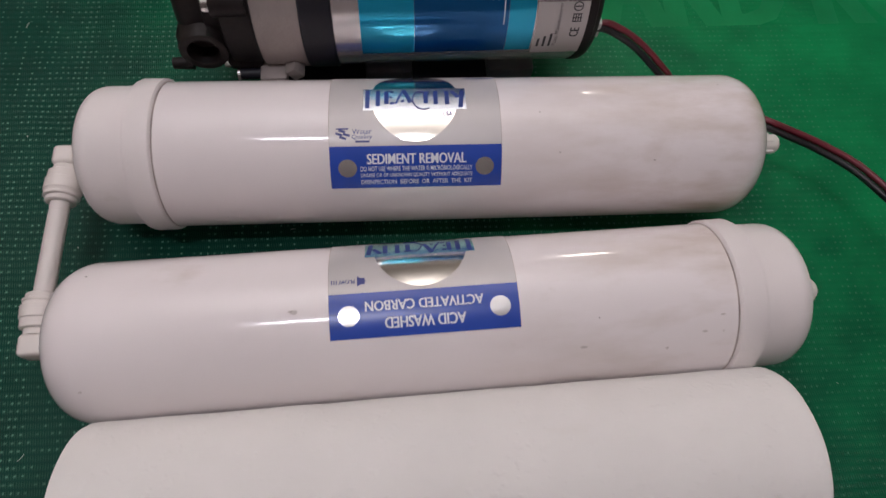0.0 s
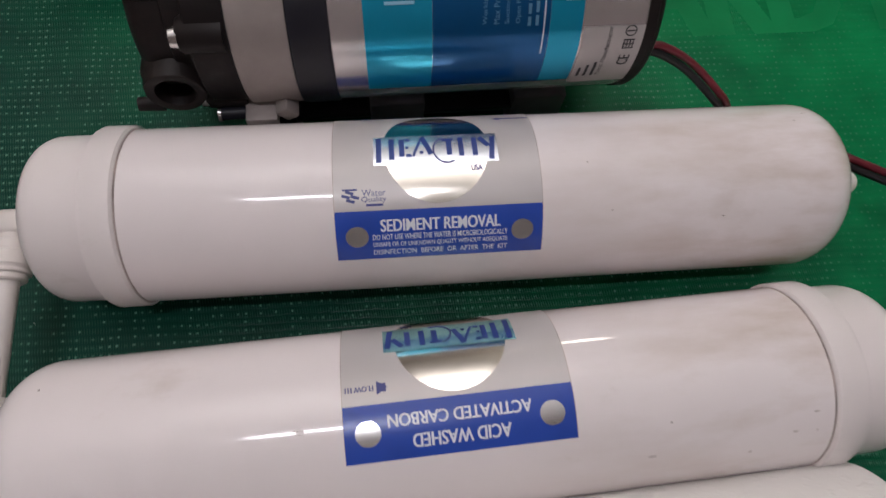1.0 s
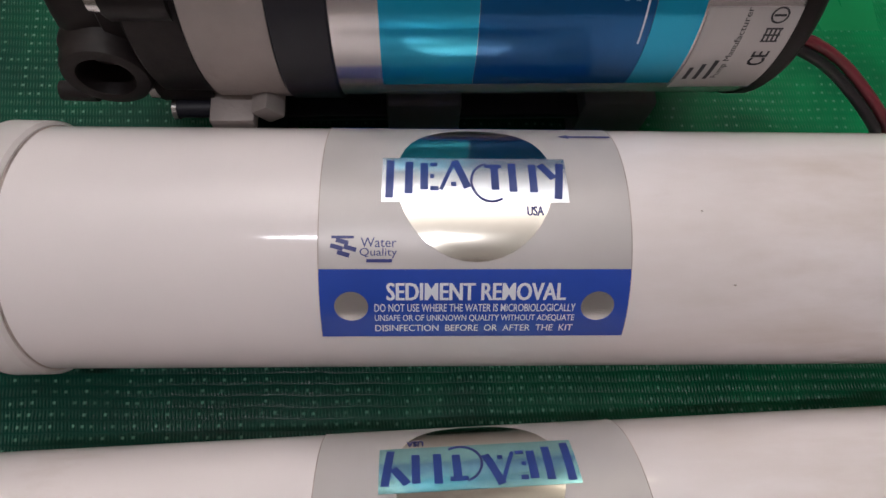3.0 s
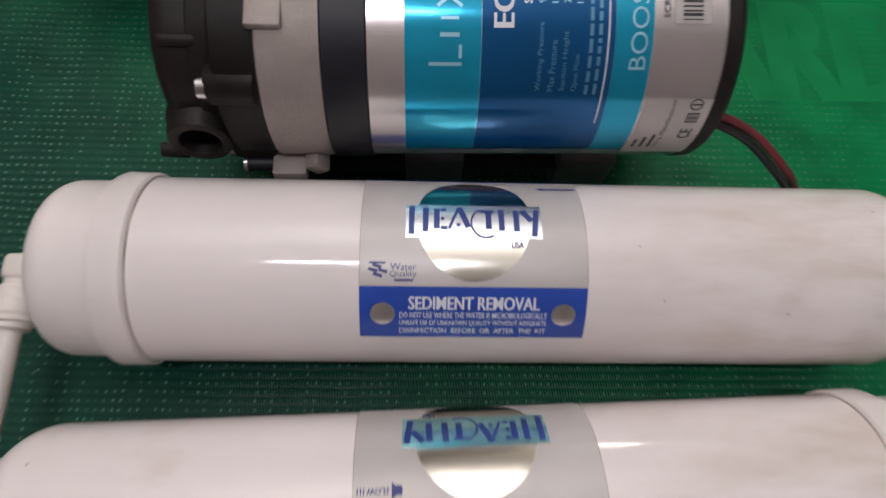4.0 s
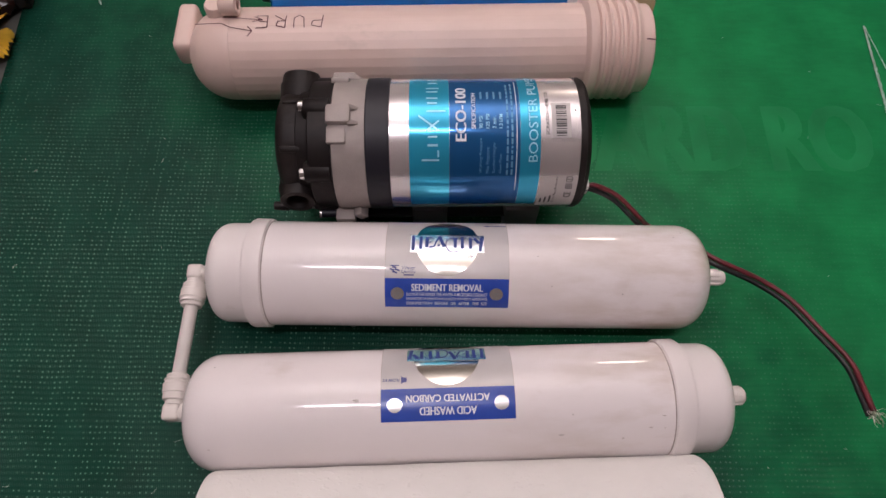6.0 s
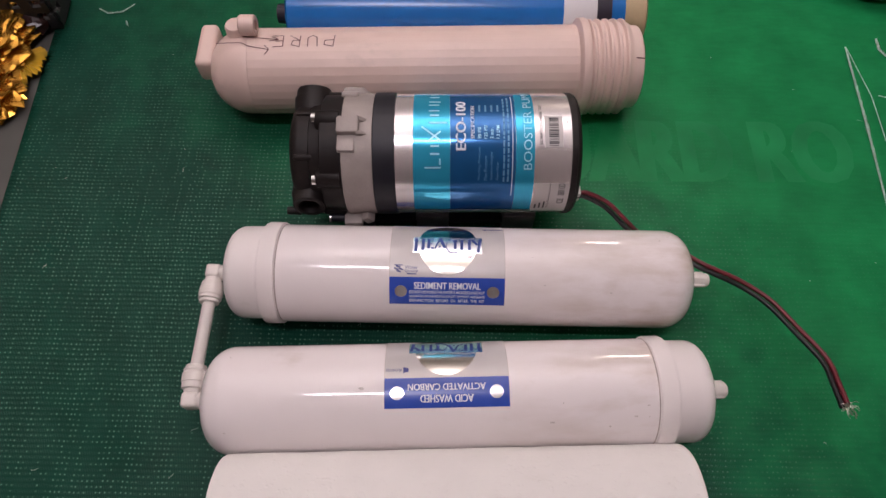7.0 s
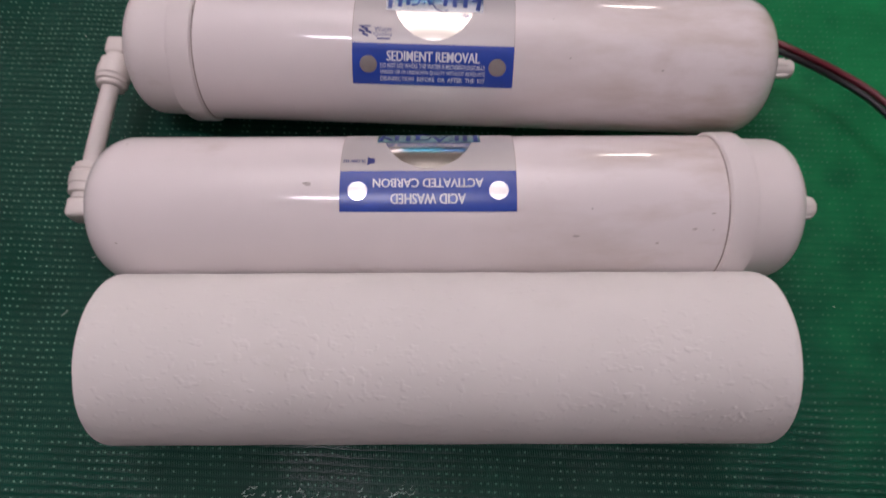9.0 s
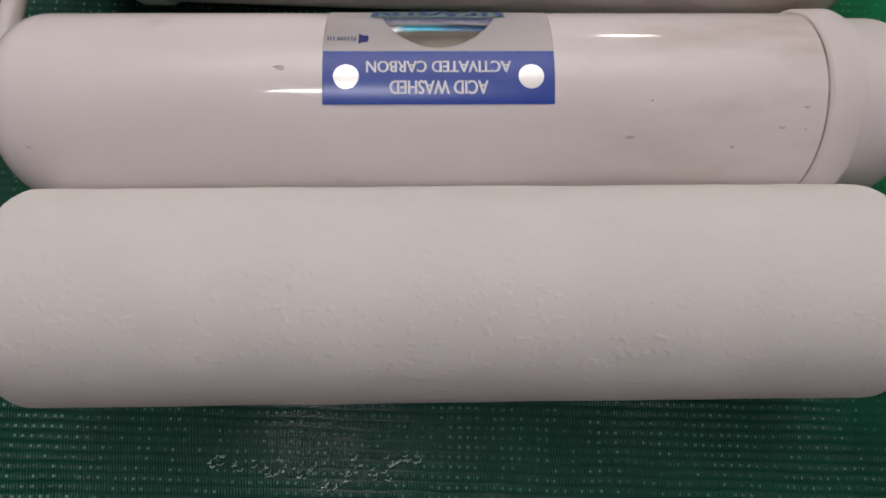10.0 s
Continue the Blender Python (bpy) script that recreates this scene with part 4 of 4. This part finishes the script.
for k in range(18):
    o = Vector((0.1757 + rng.uniform(-0.0018, 0.0020), -0.0675, 0.0402 + rng.uniform(-0.0008, 0.0008)))
    p = [o]
    for j in range(4):
        o = o + Vector((rng.uniform(-0.0012, 0.0026), rng.uniform(-0.0026, 0.0008), rng.uniform(-0.0010, 0.0012)))
        p.append(o)
    sweep(p, 0.00013, 5, strands, smooth_steps=3)
part("bare_strands", strands, TINNED, wire, "frayed tinned copper strands")

# ---- membrane housing ----
RH = 0.0258
house = thing("membrane_housing", pose(0, 0.1412, 0, 0, 0, 1.976), "off-white membrane housing, open threaded end, pen marks", "filter housing")
part("barrel", lathe([(-0.1300, RH - 0.0012), (-0.1290, RH), (-0.10, RH), (-0.05, RH), (0.0, RH), (0.04, RH), (0.0685, RH)], 34, centre=(0, 0, RH)), HOUSING, house, smooth=False)
part("dome", lathe([(-0.1285, RH - 0.0010), (-0.1300, RH - 0.0003)] + [(-x, r) for x, r in arc(0.1330, 0.0040, 0.0235, RH - 0.0043, 90, 8, 14)] + [(-0.1566, 0.0)], 72, centre=(0, 0, RH)), HOUSING, house)
part("flange", lathe([(0.0672, RH - 0.001), (0.0672, RH + 0.0012), (0.0690, RH + 0.0038), (0.0722, RH + 0.0040), (0.0736, RH + 0.0034), (0.0736, RH - 0.001)], 80, centre=(0, 0, RH)), HOUSING, house)
th = [(0.0734, RH + 0.0006)]
for k in range(5):
    x = 0.0742 + 0.0049 * k
    th += [(x, RH + 0.0012), (x + 0.0010, RH + 0.0030), (x + 0.0022, RH + 0.0030), (x + 0.0034, RH + 0.0012)]
th += [(0.0990, RH + 0.0006), (0.0992, RH - 0.0008), (0.1048, RH - 0.0010), (0.1056, RH - 0.0018), (0.1056, RH - 0.0052), (0.090, RH - 0.0052)]
part("thread", lathe(th, 80, centre=(0, 0, RH)), HOUSING, house, "coarse moulded screw thread")
part("lug", box((0.0112, 0.0330, 0.0170), (-0.1592, 0.0115, 0.0310), 0.0034, 3), HOUSING, house)
part("port_stem", lathe([(0.040, 0.0062), (0.0540, 0.0060), (0.0555, 0.0052), (0.0555, 0.0)], 28, "z", (-0.1370, 0.0100, 0)), HOUSING, house)
part("port", lathe([(-0.1335, 0.0), (-0.1335, 0.0052), (-0.1325, 0.0060), (-0.1245, 0.0060), (-0.1238, 0.0054), (-0.1238, 0.0030), (-0.1290, 0.0028), (-0.1290, 0.0)], 32, centre=(0, 0.0085, 0.0560)), HOUSING, house, "side port with a small bore")
degh = math.pi / 180 * RH
lh = wrap_along(RH, RH, 0.0, 0.0, 0.00035)


def scrawl(name, points, w=0.0005):
    pen = bmesh.new()
    for a, b in zip(points, points[1:]):
        stroke(lh, (a[0], -a[1] * degh), (b[0], -b[1] * degh), w, pen, 3)
    part(name, pen, PEN, house)


# the word, written the other way up
PX, PA, SU, SA = -0.0775, -3.5, 0.0088, 19.0
GLYPHS = ((((0, 0), (0.1, 1)), ((0.1, 1), (0.7, 0.85), (0.65, 0.5), (0.05, 0.45))), (((0, 1), (0.05, 0.2), (0.35, 0), (0.65, 0.25), (0.65, 1)),), (((0, 0), (0.05, 1), (0.6, 0.85), (0.5, 0.5), (0.05, 0.48), (0.7, 0)),), (((0.7, 1), (0, 0.95), (0, 0), (0.7, 0.02)), ((0, 0.5), (0.5, 0.52))))
for k, glyph in enumerate(GLYPHS):
    for line in glyph:
        scrawl("pen_letter", [(PX - (k * 1.15 + u) * SU, PA - 6.0 + v * SA) for u, v in line])
scrawl("pen_arrow", [(-0.1470, 3.0), (-0.1330, 2.0), (-0.1280, 8.0), (-0.1165, 13.0)])
scrawl("pen_arrow", [(-0.1185, 7.0), (-0.1160, 13.0), (-0.1185, 20.0)])
scrawl("pen_arrow", [(-0.1320, -9.0), (-0.1240, -6.0), (-0.1110, -2.5)])
scrawl("pen_arrow", [(-0.1150, -8.0), (-0.1105, -2.5), (-0.1160, 0.0)])
scrawl("pen_tick", [(0.1000, 30.0), (0.1050, 31.0)], 0.0007)

# ---- blue membrane element behind the housing ----
RM = 0.0228
mem = thing("membrane_element", pose(0, 0.1905, 0, 0, 0, 0.6), "blue wrapped membrane element with white tape and tan end", "filter membrane")
part("wrap", lathe([(-0.1150, 0.0), (-0.1150, RM - 0.002), (-0.1135, RM), (-0.05, RM), (0.0, RM), (0.0620, RM)], 72, centre=(0, 0, RM)), MEMBRANE, mem)
part("tape", lathe([(0.0618, RM - 0.001), (0.0618, RM + 0.0004), (0.0828, RM + 0.0004), (0.0828, RM - 0.001)], 72, centre=(0, 0, RM)), TAPE, mem, "white tape band")
part("seal", lathe([(0.0826, RM - 0.001), (0.0828, RM + 0.0010), (0.0920, RM + 0.0006), (0.0922, RM - 0.001)], 72, centre=(0, 0, RM)), SEAL, mem, "black brine seal")
part("end_wrap", lathe([(0.0920, RM - 0.0004), (0.1008, RM - 0.0008), (0.1012, RM - 0.003), (0.1012, 0.0)], 72, centre=(0, 0, RM)), MEMBRANE, mem)
part("end_cap", lathe([(0.1005, 0.0), (0.1005, RM - 0.003), (0.1150, RM - 0.0036), (0.1160, RM - 0.005), (0.1160, 0.0)], 48, centre=(0, 0, RM)), TAN, mem, "tan resin end with a dark knot")
part("knot", lathe([(0.1072, 0.0014), (0.1076, 0.0019), (0.1080, 0.0014)], 12, "z", (0.1085, -0.006, -0.0685)), SEAL, mem)
part("core_tip", lathe([(-0.1240, 0.0), (-0.1240, 0.0060), (-0.1148, 0.0070), (-0.1148, 0.0)], 32, centre=(0, 0, RM)), SEAL, mem, "black core tube tip")


# ---- beside the mat: wrappers and crate ----
def crumple(name, centre, size, amount, mat, seed, label, sub=3, flat=True):
    b = bmesh.new()
    bmesh.ops.create_icosphere(b, subdivisions=sub, radius=1)
    for v in b.verts:
        d = v.co.copy()
        k = abs(noise.noise(d * 2.1 + Vector((seed, 0, 0)))) * 1.2 + noise.noise(d * 5.0 + Vector((0, seed, 0))) * 0.5
        v.co = d * (1 + amount * k)
    for v in b.verts:
        v.co = Vector((v.co.x * size[0], v.co.y * size[1], max(v.co.z, -0.75) * size[2]))
    low = min(v.co.z for v in b.verts)
    for v in b.verts:
        v.co += Vector((0, 0, -low))
    ob = finish(name, b, mat, smooth=not flat, angle=20)
    ob.matrix_world = Matrix.Scale(SIZE, 4) @ pose(*centre)
    return tagged(ob, label, "wrapper", "wrappers beside the mat")


TT = -0.0014
crumple("gold_wrapper", (-0.335, 0.172, TT), (0.034, 0.052, 0.013), 0.55, GOLD, 1.0, "crumpled shiny gold foil wrapper on the table", 5)
crumple("gold_wrapper", (-0.318, 0.132, TT), (0.022, 0.020, 0.009), 0.6, GOLD, 4.0, "small crumpled gold foil wrapper on the table", 4)
crumple("brown_wrapper", (-0.309, 0.196, TT), (0.018, 0.012, 0.010), 0.35, BROWN, 7.0, "dark brown glossy wrapper on the table", 3)


def frill(centre, radius, turn, seed):
    """A pleated yellow wrapper end, spread like a fan."""
    b, rng = bmesh.new(), random.Random(seed)
    inner, outer = [], []
    for i in range(31):
        a = radians(-95 + 150 * i / 30)
        z = 0.003 + 0.0028 * (i % 2)
        inner.append(b.verts.new((0.25 * radius * math.cos(a), 0.25 * radius * math.sin(a), 0.006 + 0.0008 * (i % 2))))
        r = radius * rng.uniform(0.86, 1.05)
        outer.append(b.verts.new((r * math.cos(a), r * math.sin(a), z)))
    mid = b.verts.new((0, 0, 0.008))
    for i in range(30):
        b.faces.new((inner[i], outer[i], outer[i + 1], inner[i + 1]))
        b.faces.new((mid, inner[i], inner[i + 1]))
    ob = finish("yellow_wrapper", b, YELLOW, smooth=False)
    mod = ob.modifiers.new("thickness", "SOLIDIFY")
    mod.thickness = 0.0004
    ob.matrix_world = Matrix.Scale(SIZE, 4) @ pose(*centre, 0, 0, turn)
    return tagged(ob, "yellow crinkled wrapper end spread like a fan", "wrapper", "wrappers beside the mat")


frill((-0.303, 0.163, TT + 0.001), 0.020, -10, 2)
frill((-0.306, 0.140, TT + 0.001), 0.016, -30, 3)
frill((-0.314, 0.122, TT + 0.001), 0.013, -40, 4)


def crate():
    c = thing("crate", pose(-0.345, 0.265, TT, 0, 0, 6), "black perforated plastic crate standing beside the mat", "crate")
    w, d, h, t = 0.11, 0.15, 0.045, 0.003
    part("base", box((w, d, t), (0, 0, t / 2 + 0.0002), 0.0006), CRATE, c)
    for name, length, m in (("side_wall", d, pose(w / 2, 0, 0, 0, 0, 90)), ("side_wall", d, pose(-w / 2, 0, 0, 0, 0, 90)), ("end_wall", w, pose(0, -d / 2, 0)), ("end_wall", w, pose(0, d / 2, 0))):
        b = bmesh.new()
        box((length, t, 0.008), (0, 0, 0.0075), bm=b)
        n = int(length / 0.0125)
        for row in range(3):
            z = 0.0115 + 0.0105 * row
            for i in range(n + 1):
                box((0.0075, t, 0.0060), (-length / 2 + length * i / n, 0, z + 0.0028), bm=b)
            box((length, t, 0.0050), (0, 0, z + 0.0081), bm=b)
        bmesh.ops.transform(b, matrix=m, verts=b.verts)
        part(name, b, CRATE, c)
    return c


crate()


# ---- folds of clear film lying on the mat ----
def crease(points, width, seed):
    """A pale, jagged fold standing up from the film."""
    rng, bm, last = random.Random(seed), bmesh.new(), None
    length = sum((Vector(b) - Vector(a)).length for a, b in zip(points, points[1:]))
    n = 4 * max(5, int(length / 0.0017))
    for i in range(n + 1):
        t = i / n * (len(points) - 1)
        k = min(int(t), len(points) - 2)
        p = Vector(points[k]).lerp(Vector(points[k + 1]), t - k)
        w = width * (0.25, 0.75, 1.0, 0.55)[i % 4] * rng.uniform(0.6, 1.1) * math.sin(math.pi * (0.12 + 0.80 * i / n)) ** 0.5
        q = (Vector(points[k + 1]) - Vector(points[k])).normalized()
        side = Vector((q.y, -q.x, 0)) * w
        row = [bm.verts.new(p - side), bm.verts.new(p + rng.uniform(-0.3, 0.3) * side + Vector((0, 0, w * 1.6))), bm.verts.new(p + side)]
        if last:
            for a in range(2):
                bm.faces.new((last[a], last[a + 1], row[a + 1], row[a]))
        last = row
    return bm


folds = thing("film_edge", pose(0, 0, 0), "jagged folds of clear plastic film, shine painted pale", "plastic film")
part("fold", crease(((0.2630, 0.188, 0.0008), (0.2602, 0.125, 0.0008), (0.2555, 0.050, 0.0008)), 0.0012, 1), CREASE, folds)
part("fold", crease(((0.2636, 0.187, 0.0008), (0.2695, 0.145, 0.0008), (0.2690, 0.110, 0.0008), (0.2700, 0.075, 0.0008)), 0.0005, 2), CREASE, folds)
part("fold", crease(((0.2860, 0.196, 0.0008), (0.2855, 0.186, 0.0008), (0.2960, 0.168, 0.0008), (0.3050, 0.150, 0.0008)), 0.0012, 3), CREASE, folds)
part("fold", crease(((0.2740, 0.146, 0.0008), (0.2900, 0.141, 0.0008)), 0.0006, 4), CREASE, folds)
scrap = thing("film_scrap", pose(0, 0, 0), "small curled scrap of clear plastic film on the mat", "plastic film")
part("fold", crease(((-0.2620, 0.2150, 0.0005), (-0.2540, 0.2100, 0.0008), (-0.2440, 0.2120, 0.0008), (-0.2370, 0.2200, 0.0005)), 0.0008, 5), CREASE, scrap)
part("fold", crease(((-0.2400, 0.2040, 0.0004), (-0.2375, 0.1990, 0.0004)), 0.0008, 6), CREASE, scrap)

crinkle = thing("pale_crinkle", pose(0, 0, 0), "pale crinkled ridges near the mat's front edge", "plastic film")
rng = random.Random(9)
for k, (x, y) in enumerate(((-0.066, -0.1610), (-0.059, -0.1618), (-0.053, -0.1625), (-0.047, -0.1615), (-0.041, -0.1632), (-0.036, -0.1655), (-0.031, -0.1635), (-0.026, -0.1615), (-0.021, -0.1625), (-0.017, -0.1590), (-0.012, -0.1575))):
    for j in range(6):
        u, v = x + rng.uniform(-0.003, 0.003), y + rng.uniform(-0.0022, 0.0022)
        a, d = rng.uniform(-0.5, 0.7), rng.uniform(0.0005, 0.0013)
        part("fold", crease(((u, v, 0.0004), (u + d * math.cos(a), v + d * math.sin(a), 0.0004), (u + 1.8 * d * math.cos(a + 0.5), v + 1.8 * d * math.sin(a + 0.5), 0.0004)), rng.uniform(0.00018, 0.00050), 30 + 6 * k + j), CREASE, crinkle)

tray = thing("pale_tray", pose(0.300, 0.2725, 0.001), "pale rounded plastic tray at the back of the mat", "tray")
part("tray_body", lathe([(0.0, 0.0), (0.0, 0.040), (0.004, 0.044), (0.016, 0.047), (0.017, 0.045), (0.005, 0.041), (0.004, 0.0)], 64, "z"), PALE, tray)


# ---- lint and short threads on the mat ----
lint, rng = bmesh.new(), random.Random(21)
for k in range(44):
    x, y = rng.uniform(-0.26, 0.26), rng.uniform(-0.16, 0.19)
    a, s = rng.uniform(0, 2 * math.pi), rng.choice((0.0004, 0.0006, 0.0009, 0.0016))
    p = [(x, y, 0.0003)]
    for j in range(2):
        a += rng.uniform(-0.9, 0.9)
        x, y = x + s * math.cos(a), y + s * math.sin(a)
        p.append((x, y, 0.0003 + rng.uniform(0, 0.0003)))
    sweep(p, 0.00009, 4, lint, smooth_steps=2)
LINT = material("pale lint", (0.45, 0.55, 0.48), 0.8)
tagged(finish("lint", lint, LINT), "pale lint and short threads scattered on the green mat", "lint", kind="stuff")
